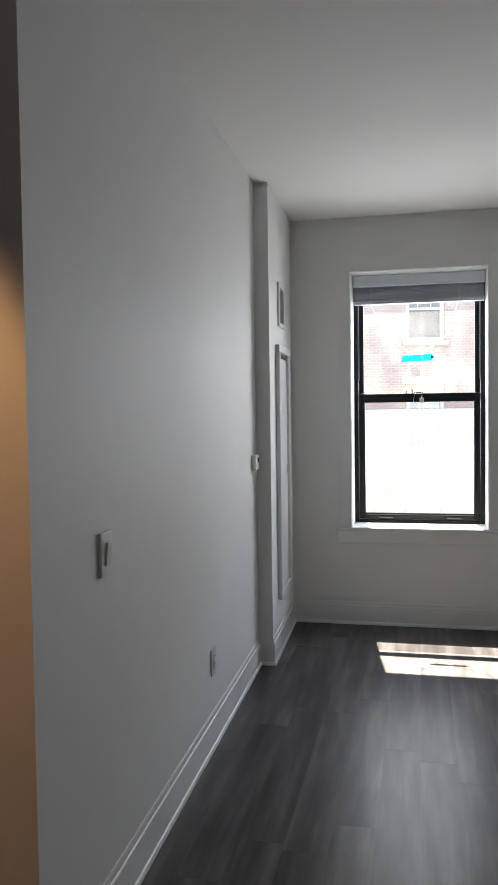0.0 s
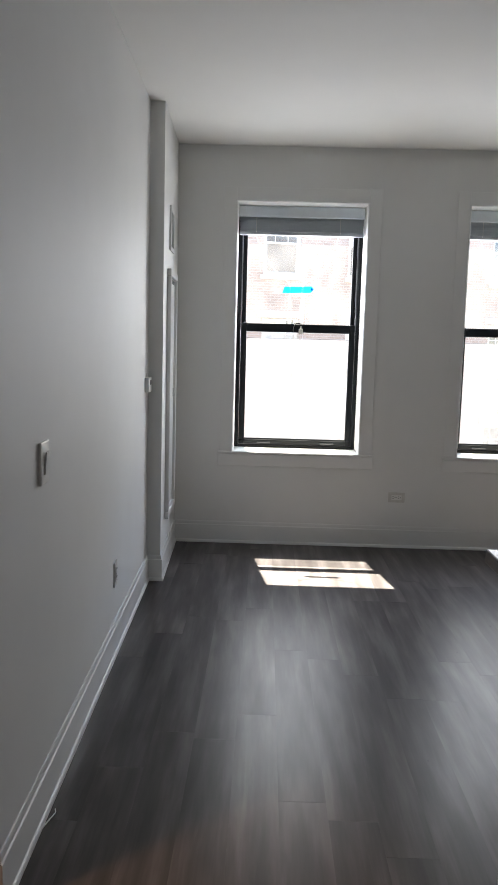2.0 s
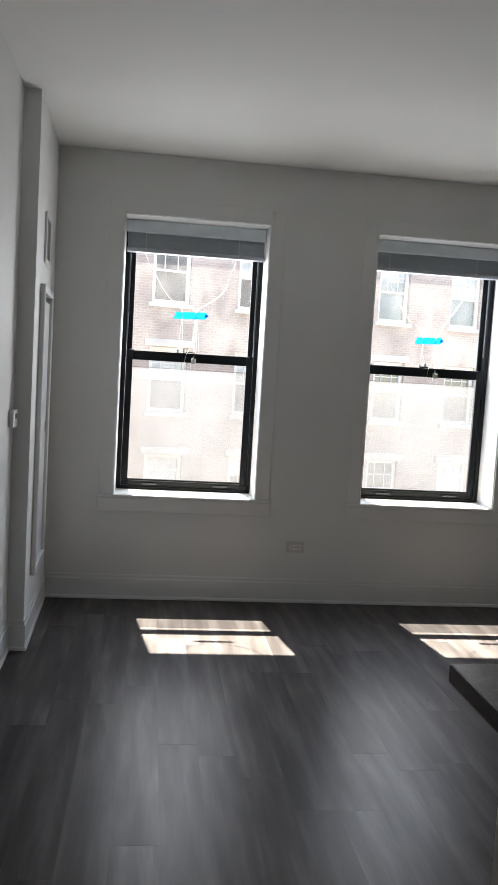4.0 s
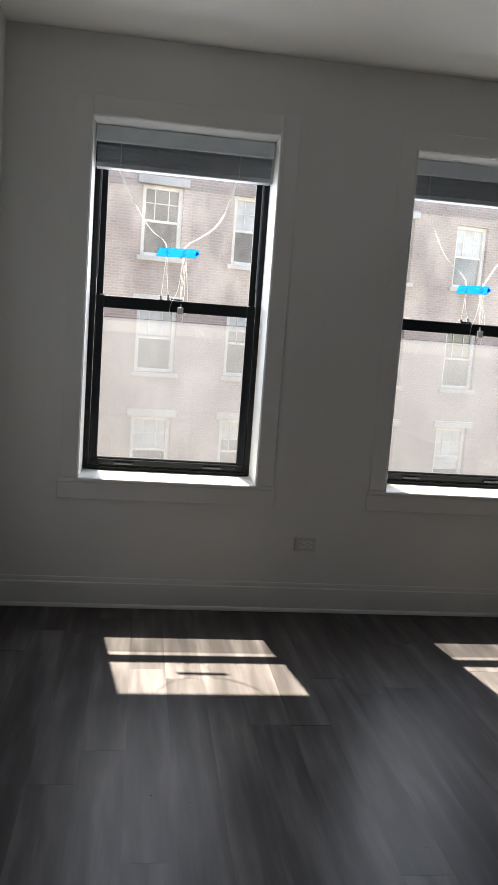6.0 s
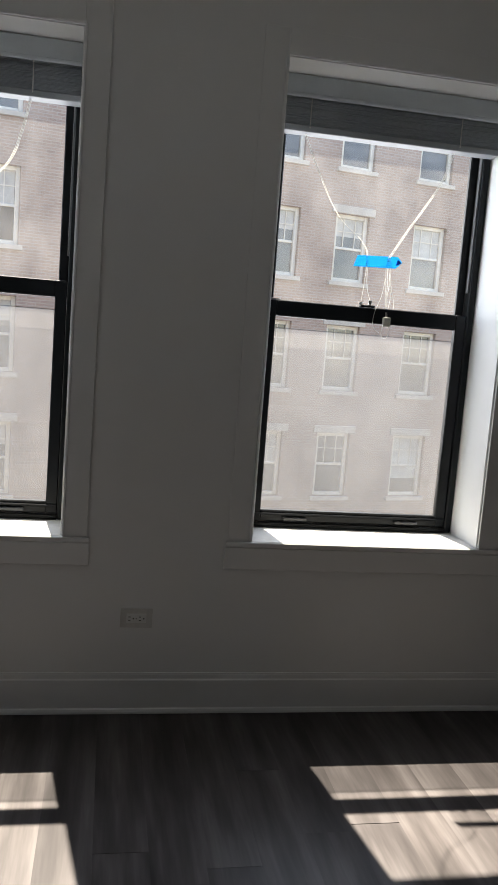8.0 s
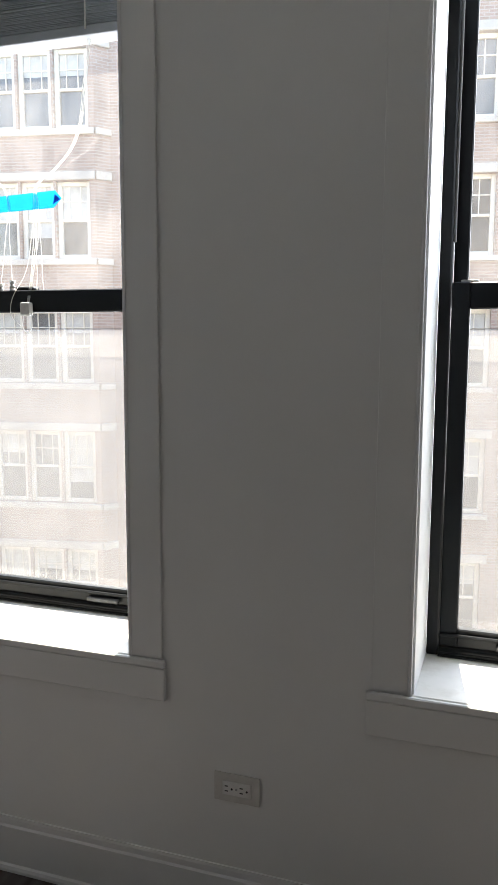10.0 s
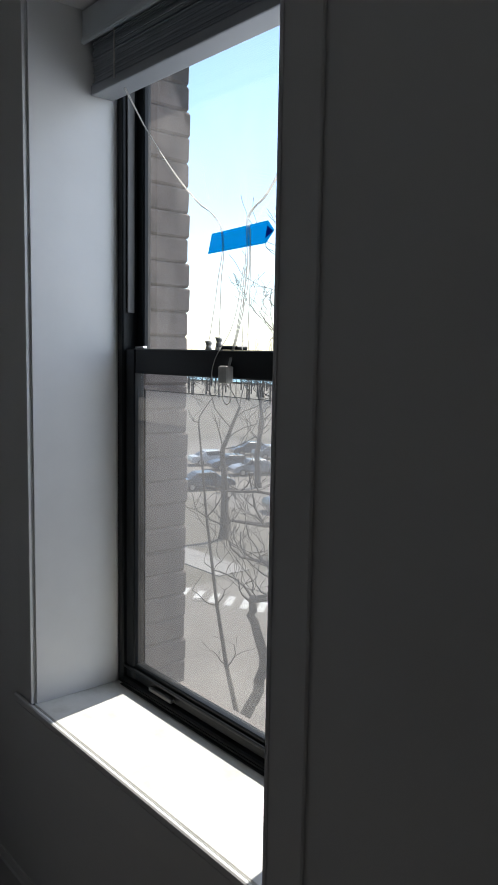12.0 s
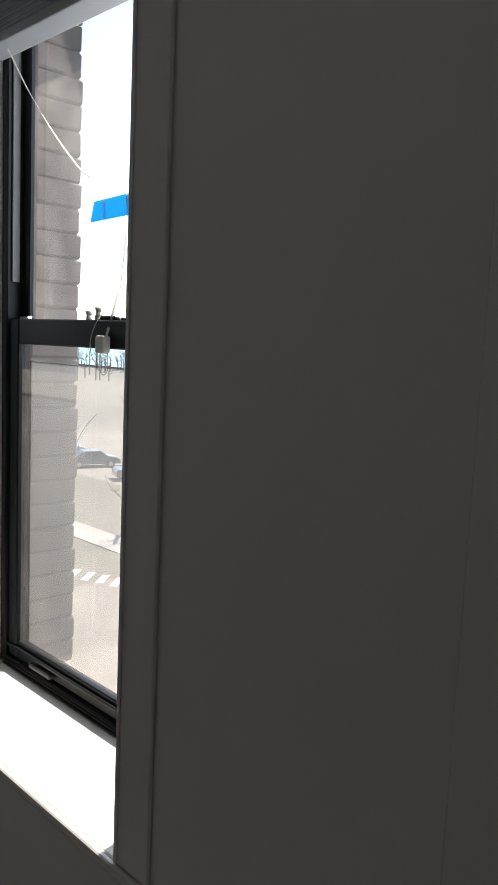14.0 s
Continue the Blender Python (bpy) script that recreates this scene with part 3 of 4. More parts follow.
# ---- wall fittings ----
def wall_outlet(m):
    """A duplex receptacle, lying on its side, centred at the origin and facing -y."""
    o = holder("wall_outlet")
    box("plate", M_OUTPLATE, (-0.058, 0.058, -0.005, 0.0, -0.036, 0.036), o, 0.002, 2)
    box("receptacle", M_PLATE, (-0.036, 0.036, -0.0075, -0.0052, -0.0175, 0.0175), o, 0.002, 2)
    for cx in (-0.019, 0.019):
        bm = bmesh.new()
        add_cyl(bm, (cx, -0.0090, 0), (cx, -0.0076, 0), 0.0155, n=20)
        solid("socket", bm, M_PLATE, o)
        bm = bmesh.new()
        add_box(bm, cx - 0.010, cx - 0.002, -0.0098, -0.0091, 0.005, 0.0075)
        add_box(bm, cx - 0.010, cx - 0.002, -0.0098, -0.0091, -0.0075, -0.005)
        add_cyl(bm, (cx + 0.008, -0.0098, 0), (cx + 0.008, -0.0091, 0), 0.0028, n=10)
        solid("slots", bm, M_SLOT, o)
    bm = bmesh.new()
    add_cyl(bm, (0, -0.0088, 0), (0, -0.0076, 0), 0.003, n=10)
    solid("screw", bm, M_VENT, o)
    o.matrix_basis = m
    return tagged(o, "white duplex wall outlet set low on the wall", "outlet")


wall_outlet(pose(1.580, -0.0005, 0.363))
wall_outlet(pose(west(-2.045) + 0.0005, -2.045, 0.372, 0, 0, 91.4) @ pose(0, 0, 0, 0, 90, 0))


def light_switch(y, z):
    s = holder("light_switch")
    s.matrix_basis = pose(west(y) + 0.0005, y, z, 0, 0, 1.4)
    box("plate", M_PLATE, (0.0, 0.010, -0.043, 0.043, -0.062, 0.062), s, 0.003, 2)
    bm = bmesh.new()
    for q in ((0.0120, 0.0165, -0.0165, 0.0165, -0.033, 0.033),):
        add_box(bm, *q, 0.001)
    bmesh.ops.rotate(bm, verts=bm.verts, cent=(0.012, 0, 0), matrix=Matrix.Rotation(radians(5), 3, "Y"))
    solid("rocker", bm, M_PLATE, s)
    return tagged(s, "white rocker light switch on the painted wall", "light switch")


light_switch(-3.27, 1.072)

th = holder("thermostat", west(-1.0) + 0.0005, -1.045, 1.175)
box("body", M_PLATE, (0.0, 0.026, -0.055, 0.055, -0.042, 0.042), th, 0.006, 2)
box("screen", M_SLOT, (0.0262, 0.0275, -0.012, 0.03, 0.0, 0.026), th, 0.001)
tagged(th, "small white thermostat at the wall's corner", "thermostat")


def on_chase(y):
    return 0.030 * y / YC


def chase_fitting(name, y0, y1, z0, z1):
    e = holder(name)
    yc = (y0 + y1) / 2
    e.matrix_basis = pose(on_chase(yc) + 0.0006, yc, (z0 + z1) / 2, 0, 0, math.degrees(math.atan2(0.030, -YC)))
    return e, (y1 - y0) / 2, (z1 - z0) / 2


def picture_frame(bm, hy, hz, w, x0, x1, bevel):
    add_box(bm, x0, x1, -hy, hy, -hz, -hz + w, bevel)
    add_box(bm, x0, x1, -hy, hy, hz - w, hz, bevel)
    add_box(bm, x0, x1, -hy, -hy + w, -hz + w, hz - w, bevel)
    add_box(bm, x0, x1, hy - w, hy, -hz + w, hz - w, bevel)


e, hy, hz = chase_fitting("air_vent", -0.62, -0.38, 1.973, 2.24)
bm = bmesh.new()
picture_frame(bm, hy, hz, 0.028, 0.0, 0.012, 0.003)
solid("rim", bm, M_TRIM, e)
box("duct_back", M_SLOT, (0.0, 0.002, -hy + 0.028, hy - 0.028, -hz + 0.028, hz - 0.028), e)
bm = bmesh.new()
add_box(bm, -0.005, 0.005, -hy + 0.029, hy - 0.029, -0.001, 0.001)
bm.transform(Matrix.Rotation(radians(35), 4, "Y"))
louvre = mesh_of(bm, "louvre", M_VENT)
for k in range(17):
    o = new("louvre", louvre)
    o.parent, o.matrix_basis = e, pose(0.0075, 0, -hz + 0.038 + k * 0.012)
tagged(e, "grey louvred air vent high on the chase", "vent")

e, hy, hz = chase_fitting("access_panel", -0.73, -0.27, 0.325, 1.855)
bm = bmesh.new()
picture_frame(bm, hy, hz, 0.045, 0.0, 0.026, 0.004)
solid("rim", bm, M_TRIM, e)
bm = bmesh.new()
add_box(bm, 0.0, 0.009, -hy + 0.049, hy - 0.049, -hz + 0.049, hz - 0.075, 0.002)
solid("door", bm, M_TRIM, e)
# Dark filler strip paints the shade in the gap above the door.
box("shadow_gap", M_SLOT, (0.0, 0.004, -hy + 0.047, hy - 0.047, hz - 0.072, hz - 0.047), e)
bm = bmesh.new()
add_box(bm, 0.0092, 0.014, hy - 0.085, hy - 0.065, -0.03, 0.03, 0.002)
solid("latch", bm, M_VENT, e)
tagged(e, "tall white utility access panel with a raised rim", "access panel")

# ---- kitchen peninsula ----
k = holder("kitchen_peninsula", 2.2, -3.9, 0)
def pen(name, mat, dims, bevel=0.002, seg=1):
    o = box(name, mat, dims, None, bevel, seg)
    o.data.transform(Matrix.Translation((-2.2, 3.9, 0)))
    o.parent = k
pen("worktop", M_GRANITE, (1.212, 3.25, -4.50, -3.488, 0.878, 0.915), 0.005, 2)
pen("knee_wall", M_CAB, (1.242, 3.20, -3.835, -3.672, 0.0, 0.8775), 0.003)
pen("plate", M_OUTPLATE, (1.235, 1.2415, -3.792, -3.722, 0.665, 0.785), 0.003, 2)
pen("carcass", M_DARKCAB, (1.262, 3.18, -4.46, -3.8355, 0.10, 0.8775), 0.002)
pen("plinth", M_SLOT, (1.30, 3.15, -4.40, -3.8355, 0.0, 0.0995), 0.002)
for x0 in (1.27, 1.75, 2.23, 2.71):
    pen("door", M_DARKCAB, (x0, x0 + 0.46, -4.482, -4.4605, 0.12, 0.86), 0.003)
tagged(k, "kitchen peninsula with brown granite top and cream knee wall", "kitchen counter")

# small crumbs left on the floor
rng = random.Random(5)
bm = bmesh.new()
for x, y in [(0.79, -1.65), (0.91, -1.69), (0.44, -2.19), (0.74, -1.72)] + [(rng.uniform(0.2, 2.4), rng.uniform(-3.4, -1.4)) for k in range(7)]:
    s = rng.uniform(0.002, 0.004)
    bmesh.ops.create_icosphere(bm, subdivisions=1, radius=s, matrix=Matrix.Translation((x, y, s * 0.45)) @ Matrix.Diagonal((1, 1.3, 0.5, 1)))
tagged(solid("floor_debris", bm, M_SLOT), "small dark crumbs scattered on the plank floor", "debris", kind="stuff")
bm = bmesh.new()
add_cyl(bm, (-0.010, -0.042, 0.0025), (0.010, 0.042, 0.0025), 0.0024, 0.0018, 8)
add_cyl(bm, (0.010, 0.042, 0.0025), (0.004, 0.060, 0.004), 0.0018, 0.0012, 8)
o = solid("plastic_sliver", bm, M_PLATE)
o.matrix_basis = pose(0.020, -3.328, 0)
tagged(o, "thin white plastic sliver lying beside the baseboard", "debris")

# ---- outside ----
G = -9.3
bm = bmesh.new()
add_quad(bm, (-3000, -300, G), (3000, -300, G), (3000, 3000, G), (-3000, 3000, G))
structure(solid("ground", bm, M_GRASS), "dry winter grass reaching to the lake")
structure(box("road", M_ASPHALT, (-300, 200, 4.5, 17.0, G - 0.1, G + 0.006)), "worn grey asphalt street")
structure(box("road", M_ASPHALT, (-26.5, -16.2, 17.0, 300, G - 0.1, G + 0.006)), "worn grey asphalt side street")
structure(box("pavement", M_CONC, (-12.6, 26, -1.0, -0.32, G - 0.1, G + 0.15)), "concrete pavement along the street").matrix_basis = pose(1, 18, 0, 0, 0, 10.5) @ pose(-1, 0, 0)
structure(box("pavement", M_CONC, (-300, 200, 0.6, 4.4, G - 0.1, G + 0.15)), "concrete pavement along the street")
structure(box("parking_lot", M_ASPHALT, (-75, -27.5, 33, 60, G - 0.1, G + 0.008)), "pale asphalt car park")
structure(box("pavement", M_CONC, (-90, -27, 22, 24, G - 0.1, G + 0.05)), "concrete path through the grass")
bm = bmesh.new()
add_quad(bm, (-3000, 170, G + 0.6), (3000, 170, G + 0.6), (3000, 3000, G + 0.6), (-3000, 3000, G + 0.6))
structure(solid("water", bm, M_WATER), "blue-green lake on the horizon")
cw = structure(holder("crosswalk"), "white painted zebra crossing")
stripe = box("stripe", M_PAINTLINE, (-0.17, 0.17, -0.65, 0.65, 0, 0.004), cw)
stripe.matrix_basis = pose(-29.0, 18.1, G + 0.009, 0, 0, 40)
for i in range(1, 18):
    o = new("stripe", stripe.data)
    o.parent, o.matrix_basis = cw, pose(-29.0 + 0.75 * i, 18.1 + 0.285 * i, G + 0.009, 0, 0, 40)


# opposite building: its front turns a little away from the room, with a canted bay near its corner
YF, CORNER = 18.0, -12.35
STOREY, TOPS = 3.13, 5.27
LEVELS = [TOPS + STOREY * i for i in (-4, -3, -2, -1, 0, 1, 2)]
bld = holder("apartment_building")
bld.matrix_basis = pose(1, YF, 0, 0, 0, 10.5) @ pose(3, 0, G)


def bpart(name, bm, mat, parent=bld):
    o = solid(name, bm, mat)
    o.data.transform(Matrix.Translation((-4, -YF, -G)))
    o.parent = parent
    return o


def far_window_mesh(w, h):
    f, p = bmesh.new(), bmesh.new()
    for d in ((-w / 2, -w / 2 + 0.11), (w / 2 - 0.11, w / 2)):
        add_box(f, d[0], d[1], 0.04, 0.16, 0, h, 0.01)
    for z0, z1 in ((0, 0.10), (h - 0.11, h)):
        add_box(f, -w / 2 + 0.11, w / 2 - 0.11, 0.05, 0.16, z0, z1, 0.01)
    add_box(f, -w / 2 + 0.11, w / 2 - 0.11, 0.07, 0.15, h * 0.5 - 0.035, h * 0.5 + 0.035, 0.01)
    for q in (-0.17, 0.17):
        add_box(f, q * w - 0.012, q * w + 0.012, 0.10, 0.128, h * 0.5 + 0.035, h - 0.11)
    add_box(f, -w / 2 + 0.11, w / 2 - 0.11, 0.10, 0.128, h * 0.75 - 0.012, h * 0.75 + 0.012)
    add_box(p, -w / 2 + 0.10, w / 2 - 0.10, 0.13, 0.15, 0.08, h - 0.08)
    return mesh_of(f, "window_frame", M_FRAME), mesh_of(p, "window_pane", M_DARKPANE)


def shade_mesh(w, h, share):
    p = bmesh.new()
    add_box(p, -w / 2 + 0.12, w / 2 - 0.12, 0.122, 0.1285, h - 0.11 - (h - 0.22) * share, h - 0.11)
    return mesh_of(p, "window_shade", M_CURTAIN)


COLS = [(-6.6, 1.15), (-4.4, 1.12), (-2.1, 1.12), (0.46, 1.12), (3.02, 1.1), (5.4, 1.1), (7.6, 1.07), (10.15, 1.12), (12.82, 0.58), (15.3, 1.1), (17.9, 1.1), (20.5, 1.1)]
HW = 1.88
holes = [(x, x + w, t - HW, t) for x, w in COLS for t in LEVELS]
bm = bmesh.new()
panel_with_holes(bm, -7.75, 26, G, TOPS + 2 * STOREY + 2.0, YF, YF + 0.35, holes)
bpart("wall", bm, M_FACADE)
for x0, x1, y0, y1 in ((CORNER, CORNER + 0.35, YF + 0.75, YF + 14), (25.65, 26, YF + 0.35, YF + 14)):
    bm = bmesh.new()
    add_box(bm, x0, x1, y0, y1, G, TOPS + 2 * STOREY + 2.0)
    bpart("wall", bm, M_FACADE)
box_roof = bmesh.new()
add_box(box_roof, CORNER - 0.25, 26.25, YF - 0.3, YF + 14.2, TOPS + 2 * STOREY + 2.0, TOPS + 2 * STOREY + 2.5, 0.05)
bpart("cornice", box_roof, M_STONE)
# bay of three faces: pairs of (start, end) on the plan
BAY = [((CORNER, YF + 0.75), (-11.05, YF - 0.30)), ((-11.05, YF - 0.30), (-8.05, YF - 0.30)), ((-8.05, YF - 0.30), (-7.75, YF))]
bay_windows = []
for p, q in BAY:
    d = Vector((q[0] - p[0], q[1] - p[1], 0))
    L = d.length
    m = Matrix.Translation((p[0], p[1], 0)) @ Matrix.Rotation(math.atan2(d.y, d.x), 4, "Z")
    n = 3 if L > 2 else 1
    ww = (L - 0.2) / n if n == 3 else 0.72
    xs = [0.1 + ww * i for i in range(3)] if n == 3 else [(L - ww) / 2] if L > 1 else []
    bm = bmesh.new()
    panel_with_holes(bm, 0, L, G, TOPS + 2 * STOREY + 2.0, 0, 0.3, [(x, x + ww - 0.06, t - HW, t) for x in xs for t in LEVELS])
    bm.transform(m)
    bpart("bay_wall", bm, M_FACADE)
    for t in LEVELS:
        for d in ((-0.06, 0.0, t + 0.02, t + 0.22), (-0.08, 0.0, t - HW - 0.16, t - HW - 0.01)):
            bm = bmesh.new()
            add_box(bm, 0, L, *d, 0.01)
            bm.transform(m)
            bpart("stone_course", bm, M_STONE)
    bay_windows += [(m @ Matrix.Translation((x + (ww - 0.06) / 2, 0.06, t - HW)), ww - 0.06) for x in xs for t in LEVELS]
shades = {}
frames = {}
rng = random.Random(11)
spots = [(Matrix.Translation((x + w / 2, YF + 0.08, t - HW)), w) for x, w in COLS for t in LEVELS] + bay_windows
for m, w in spots:
    w = round(w, 2)
    if w not in frames:
        frames[w] = far_window_mesh(w, HW)
        shades[w] = [shade_mesh(w, HW, s) for s in (0.3, 0.5, 0.75)]
    f = new("window", frames[w][0])
    f.parent, f.matrix_basis = bld, Matrix.Translation((-4, -YF, -G)) @ m
    o = new("pane", frames[w][1])
    o.parent = f
    if rng.random() < 0.75:
        o = new("shade", rng.choice(shades[w]))
        o.parent = f
sillm = {}
for x, w in COLS:
    if w not in sillm:
        bm = bmesh.new()
        add_box(bm, -w / 2 - 0.1, w / 2 + 0.1, -0.08, 0.04, -0.13, -0.005, 0.01)
        l = bmesh.new()
        add_box(l, -w / 2 - 0.14, w / 2 + 0.14, -0.05, 0.03, 0.005, 0.22, 0.01)
        sillm[w] = mesh_of(bm, "stone_sill", M_STONE), mesh_of(l, "stone_lintel", M_STONE)
    for t in LEVELS:
        s = new("stone_sill", sillm[w][0])
        s.parent, s.matrix_basis = bld, Matrix.Translation((x + w / 2 - 4, 0, t - HW - G))
        if COLS.index((x, w)) % 3 == 0 or t == LEVELS[2]:
            s = new("stone_lintel", sillm[w][1])
            s.parent, s.matrix_basis = bld, Matrix.Translation((x + w / 2 - 4, 0, t - G))
tagged(bld, "tan brick apartment house with cream sash windows", "building")


# trees
def tube(bm, pts, radii, n=6):
    rings = []
    for i, p in enumerate(pts):
        d = (pts[min(i + 1, len(pts) - 1)] - pts[max(i - 1, 0)]).normalized()
        u = d.orthogonal().normalized()
        v = d.cross(u)
        rings.append([bm.verts.new(p + (u * math.cos(6.2832 * k / n) + v * math.sin(6.2832 * k / n)) * radii[i]) for k in range(n)])
    for r, s in zip(rings, rings[1:]):
        for k in range(n):
            bm.faces.new((r[k], r[(k + 1) % n], s[(k + 1) % n], s[k]))


def grow(bm, rng, p, d, length, r, depth):
    pts, rad = [p.copy()], [r]
    steps = 5
    for i in range(steps):
        d = (d + Vector((rng.uniform(-1, 1), rng.uniform(-1, 1), rng.uniform(-0.6, 1))) * 0.42 + Vector((0, 0, 0.04))).normalized()
        p = p + d * length / steps
        pts.append(p.copy())
        rad.append(r * (1 - 0.62 * (i + 1) / steps))
    rad = [max(q, 0.007) for q in rad]
    tube(bm, pts, rad, 6 if depth > 2 else 4 if depth > 1 else 3)
    if depth == 0:
        return
    for i in range(3):
        at = rng.randint(2, steps)
        side = Vector((rng.uniform(-1, 1), rng.uniform(-1, 1), rng.uniform(-0.15, 0.8))).normalized()
        nd = (d * 0.55 + side * 0.85).normalized()
        grow(bm, rng, pts[at], nd, length * rng.uniform(0.5, 0.8), rad[at] * 0.58, depth - 1)


def tree(x, y, spine, r0, depth, seed, crown=1.0, limbs=(), label="bare leafless street tree with dark bark"):
    """spine: offsets of the trunk from its foot."""
    rng = random.Random(seed)
    t = holder("tree", x, y, G)
    pts = [Vector(p) for p in spine]
    fine, frad = [], []
    for i in range(len(pts) - 1):
        for k in range(4):
            f = k / 4
            fine.append(pts[i].lerp(pts[i + 1], f) + Vector((rng.uniform(-1, 1), rng.uniform(-1, 1), 0)) * 0.05 * min(1, i + k))
    fine.append(pts[-1])
    frad = [r0 * (1 - 0.70 * i / (len(fine) - 1)) * (1.25 if i == 0 else 1) for i in range(len(fine))]
    bm = bmesh.new()
    tube(bm, fine, frad, 10)
    solid("trunk", bm, M_BARK, t, True)
    bm = bmesh.new()
    for limb in limbs:
        lp = [Vector(p) for p in limb]
        tube(bm, lp, [r0 * (0.42 - 0.28 * i / (len(lp) - 1)) for i in range(len(lp))], 7)
        for p in lp[1:]:
            for k in range(2):
                side = Vector((rng.uniform(-1, 1), rng.uniform(-1, 1), rng.uniform(-0.1, 1))).normalized()
                grow(bm, rng, p, side, crown * rng.uniform(1.0, 2.0), r0 * 0.14, max(1, depth - 1))
    for i in range(max(3, int(len(fine) * 0.6)), len(fine)):
        for k in range(1 if i < len(fine) - 1 else 3):
            side = Vector((rng.uniform(-1, 1), rng.uniform(-1, 1), rng.uniform(0.0, 0.9))).normalized()
            grow(bm, rng, fine[i], side, crown * rng.uniform(1.6, 3.0), frad[i] * 0.34, depth)
    solid("branches", bm, M_BARK, t)
    return tagged(t, label, "tree")


# street trees seen from the window
tree(-9.1, 12.5, [(0, 0, 0), (-0.26, 0, 1.5), (-0.61, 0, 2.7), (-1.15, 0, 3.7), (-1.8, 0, 5.05), (-2.0, 0, 5.7), (-2.6, 0, 6.6), (-2.8, 0, 7.0), (-2.5, 0, 7.7), (-2.02, 0, 8.4), (-1.97, 0, 9.1), (-2.3, 0, 10.3), (-2.9, 0.1, 11.0)], 0.25, 3, 3, 0.8,
     [[(-1.75, 0, 5.1), (-2.5, 0, 5.3), (-3.5, 0, 5.4), (-4.8, 0, 5.3)], [(-2.7, 0, 6.7), (-3.7, -0.1, 6.4), (-5.1, -0.2, 6.3)], [(-1.8, 0, 5.5), (-1.36, 0.1, 7.0), (-1.2, 0.2, 8.1), (-0.85, 0.2, 9.2), (-0.3, 0.2, 10.6)],
      [(-2.0, 0, 8.9), (-1.2, 0.1, 10.3), (-0.9, 0.2, 11.0), (-0.6, 0.2, 12.0)], [(-2.3, 0, 10.2), (-2.0, 0, 11.4), (-2.4, 0, 12.4)]])
tree(-12.62, 11.5, [(0, 0, 0), (0, 0, 1.3), (0.62, 0, 2.15), (0.96, 0, 3.35), (0.47, 0, 4.2), (0.40, 0, 4.75), (1.15, 0, 4.95), (1.2, 0, 5.6), (0.7, 0, 5.9)], 0.17, 2, 8, 0.55, [[(0, 0, 1.3), (-0.55, 0, 2.65), (-1.0, 0, 4.2), (-1.5, 0, 6.5), (-1.9, 0, 9.0)]])
TREES = [(-22, 29, 11, 0.24), (-33, 27, 12.5, 0.26), (-45, 40, 13, 0.28), (-56, 52, 13, 0.27), (-62, 75, 12, 0.25), (-75, 66, 13, 0.26), (-85, 95, 12, 0.25)]
for i, (x, y, h, r) in enumerate(TREES):
    rr = random.Random(100 + i)
    tree(x, y, [(0, 0, 0), (rr.uniform(-0.3, 0.3), 0, h * 0.2), (rr.uniform(-0.7, 0.7), 0.2, h * 0.42), (rr.uniform(-1, 1), 0.3, h * 0.62)], r, 2, 40 + i, 1.35)
# far woods along the shore
rr = random.Random(77)
bm = bmesh.new()
for i in range(260):
    x, y = rr.uniform(-260, 40), rr.uniform(105, 165)
    p = Vector((x, y, G))
    h = rr.uniform(5, 8)
    tube(bm, [p, p + Vector((0, 0, h * 0.5)), p + Vector((rr.uniform(-1, 1), 0, h))], [0.2, 0.14, 0.05], 4)
    for k in range(14):
        q = p + Vector((0, 0, h * rr.uniform(0.3, 0.95)))
        e = q + Vector((rr.uniform(-2.6, 2.6), rr.uniform(-2, 2), rr.uniform(0.4, 2.4)))
        tube(bm, [q, (q + e) / 2 + Vector((0, 0, -0.2)), e], [0.08, 0.06, 0.03], 3)
tagged(solid("far_woods", bm, M_BARK), "distant belt of bare trees before the lake", "trees", kind="stuff")


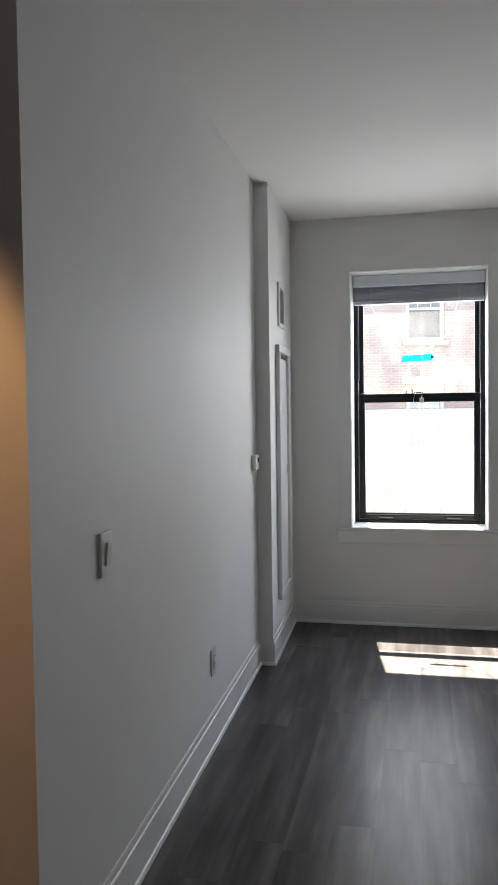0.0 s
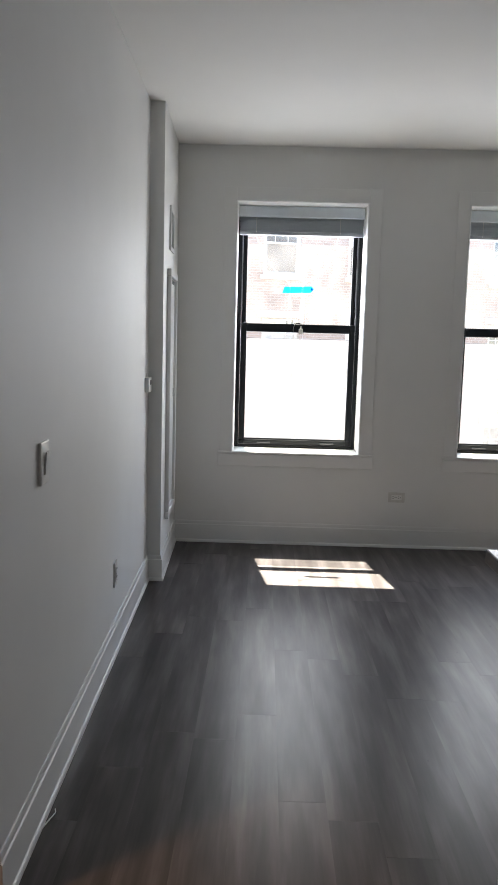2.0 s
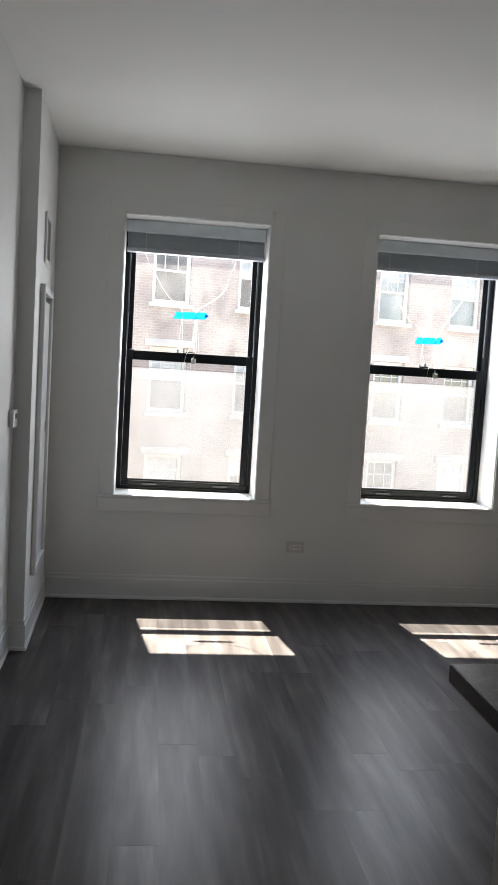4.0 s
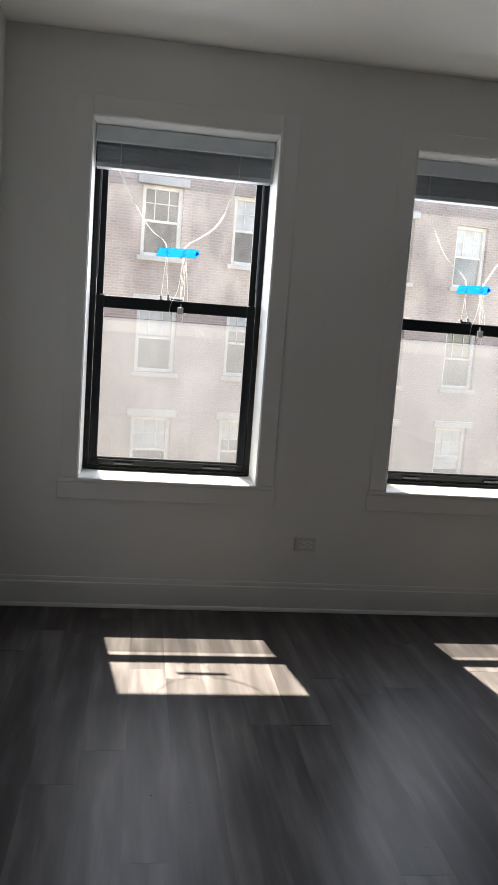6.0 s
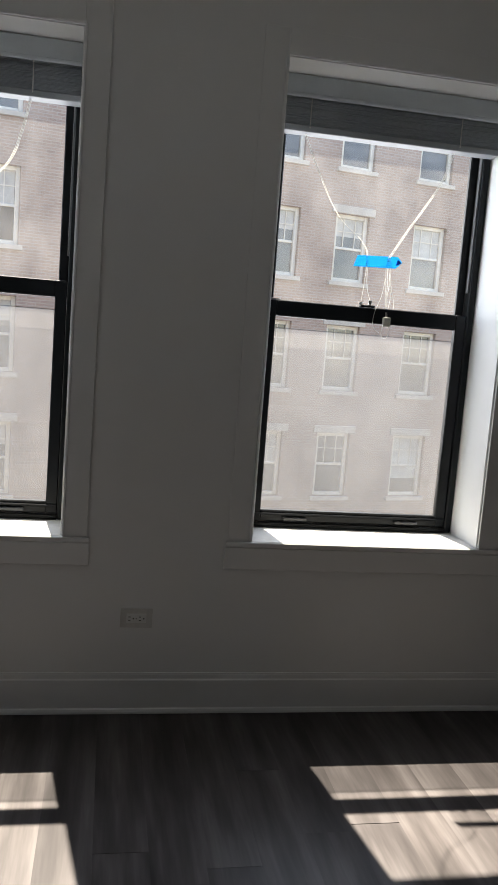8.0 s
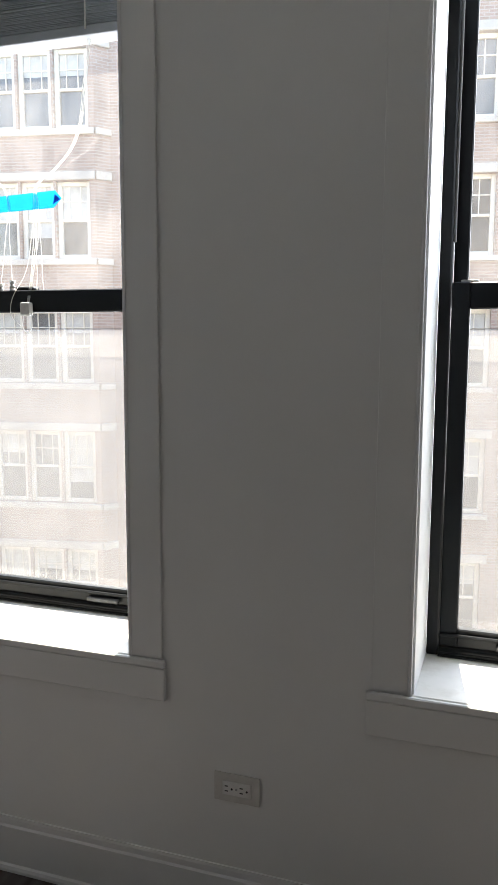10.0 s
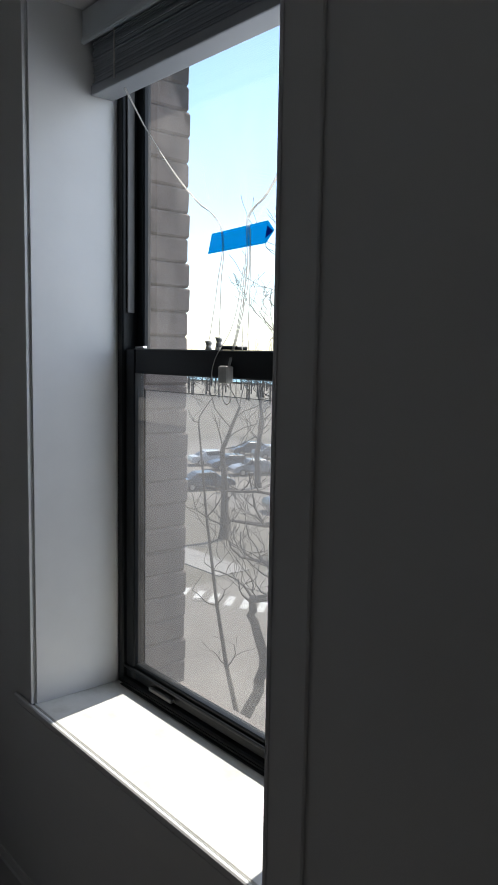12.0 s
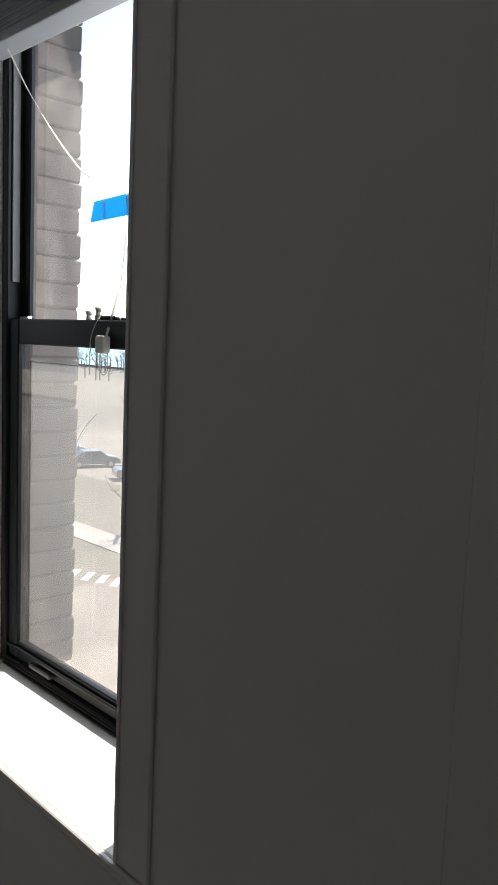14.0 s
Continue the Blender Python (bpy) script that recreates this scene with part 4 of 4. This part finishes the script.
# ---- cars ----
def car(mat):
    c = holder("car")
    prof = [(-2.2, 0.30), (-2.25, 0.62), (-2.15, 0.88), (-1.55, 0.95), (-0.85, 1.40), (0.55, 1.43), (1.15, 0.98), (1.95, 0.86), (2.22, 0.66), (2.25, 0.34)]
    bm = bmesh.new()
    rings = []
    for y, s in ((-0.86, 0.97), (-0.78, 1.0), (0.78, 1.0), (0.86, 0.97)):
        rings.append([bm.verts.new((x * s, y * (1 if z < 0.97 else 0.82), z if z < 0.97 else z * s)) for x, z in prof])
    for r, s in zip(rings, rings[1:]):
        for i in range(len(prof)):
            j = (i + 1) % len(prof)
            bm.faces.new((r[i], r[j], s[j], s[i]))
    bm.faces.new(rings[0]), bm.faces.new(rings[-1])
    solid("body", bm, mat, c)
    bm = bmesh.new()
    for sx, a, b in ((1, (0.62, 1.38), (1.12, 1.0)), (-1, (-0.90, 1.36), (-1.50, 0.98))):
        add_quad(bm, (a[0] + 0.03 * sx, -0.58, a[1]), (a[0] + 0.03 * sx, 0.58, a[1]), (b[0] + 0.03 * sx, 0.66, b[1]), (b[0] + 0.03 * sx, -0.66, b[1]))
    for s in (-1, 1):
        add_quad(bm, (-0.80, s * 0.712, 1.34), (0.50, s * 0.712, 1.36), (0.98, s * 0.80, 0.99), (-1.35, s * 0.80, 0.97))
    solid("glazing", bm, M_CARGLASS, c)
    for x in (-1.35, 1.38):
        for y in (-0.80, 0.80):
            bm = bmesh.new()
            add_cyl(bm, (x, y - 0.1, 0.32), (x, y + 0.1, 0.32), 0.32, n=18)
            w = solid("wheel", bm, M_TYRE, c)
            bm = bmesh.new()
            add_cyl(bm, (x, y - 0.105, 0.32), (x, y + 0.105, 0.32), 0.2, n=14)
            solid("rim", bm, M_RIM, w)
    return c


PAINTS = [("silver car parked outside", car_paint("silver_paint", (0.32, 0.32, 0.32))), ("white car parked outside", car_paint("white_paint", (0.58, 0.57, 0.56))),
          ("dark blue car parked outside", car_paint("blue_paint", (0.055, 0.065, 0.085))), ("black car parked outside", car_paint("black_paint", (0.02, 0.02, 0.022)))]
proto = []
for lab, m in PAINTS:
    proto.append(tagged(car(m), lab, "car", group="parked cars"))
proto[1].matrix_basis = pose(-9.95, 14.05, G + 0.01, 0, 0, 10.5)
proto[2].matrix_basis = pose(-36.5, 36.1, G + 0.01, 0, 0, 70)
proto[0].matrix_basis = pose(-29.5, 36.0, G + 0.01, 0, 0, 70)
proto[3].matrix_basis = pose(-33.0, 36.2, G + 0.01, 0, 0, 70)
rr = random.Random(4)
for row in range(3):
    for i in range(10):
        if rr.random() < 0.25 or (row == 0 and i < 3):
            continue
        copy_thing(rr.choice(proto), pose(-29.5 - 3.5 * i, 36 + 8.5 * row + rr.uniform(-0.3, 0.3), G + 0.01, 0, 0, 70 + rr.choice((0, 180))))

# ---- pieces: bricks of the window jambs, then planks ----
bm = bmesh.new()
add_box(bm, -0.05, 0.05, -0.074, 0.074, -0.0330, 0.0330, 0.006)
for v in bm.verts:
    v.co += Vector(noise.noise_vector(v.co * 40)) * 0.004
brick = mesh_of(bm, "brick", M_BRICK)
brick_holder = bpy.data.objects["wall_outside"]
rr = random.Random(9)
for a, b in WINS:
    for k in range(27):
        z = SILL - 0.03 + 0.067 * k
        for s, x in ((1, a + 0.002), (-1, b + 0.034)):
            o = new("brick", brick)
            o.parent = brick_holder
            o.matrix_basis = pose(x - s * 0.047 + rr.uniform(-0.003, 0.003), Y_OUT - 0.076 + rr.uniform(-0.004, 0.004), z, 0, rr.uniform(-1.5, 1.5), rr.choice((0, 180)))

PW, PL, X0 = 0.1505, 1.22, 0.556
lengths = {}


def plank_mesh(n):
    if n not in lengths:
        bm = bmesh.new()
        add_box(bm, -PW / 2 + 0.00002, PW / 2 - 0.00002, -n / 2 + 0.0005, n / 2 - 0.0005, -0.012, 0.0)
        lengths[n] = mesh_of(bm, "plank", M_PLANK)
    return lengths[n]


rr = random.Random(2)
first = math.floor((-2.0 - X0) / PW)
for i in range(first, math.ceil((XE - X0) / PW)):
    x = X0 + PW * (i + 0.5)
    seam = -2.61 if i == 0 else -2.61 + rr.uniform(0.15, 1.07)
    near = -0.06 < x < 3.6
    step = PL if near else 2 * PL
    y = seam
    while y < 0:
        y += step
    while y > YS:
        y0, y1 = max(y - step, YS), min(y, 0)
        if y1 - y0 > 0.05 and not (x < XW - 0.08 and y0 > YH):
            n = round(y1 - y0, 2)
            me = plank_mesh(n)
            if i == 0 and abs(y1 + 2.61) < 0.01:
                me = me.copy()
                me.materials[0] = M_PLANK_PALE
            o = new("plank", me)
            o.parent = floor
            o.matrix_basis = pose(x, (y0 + y1) / 2, 0)
        y -= step
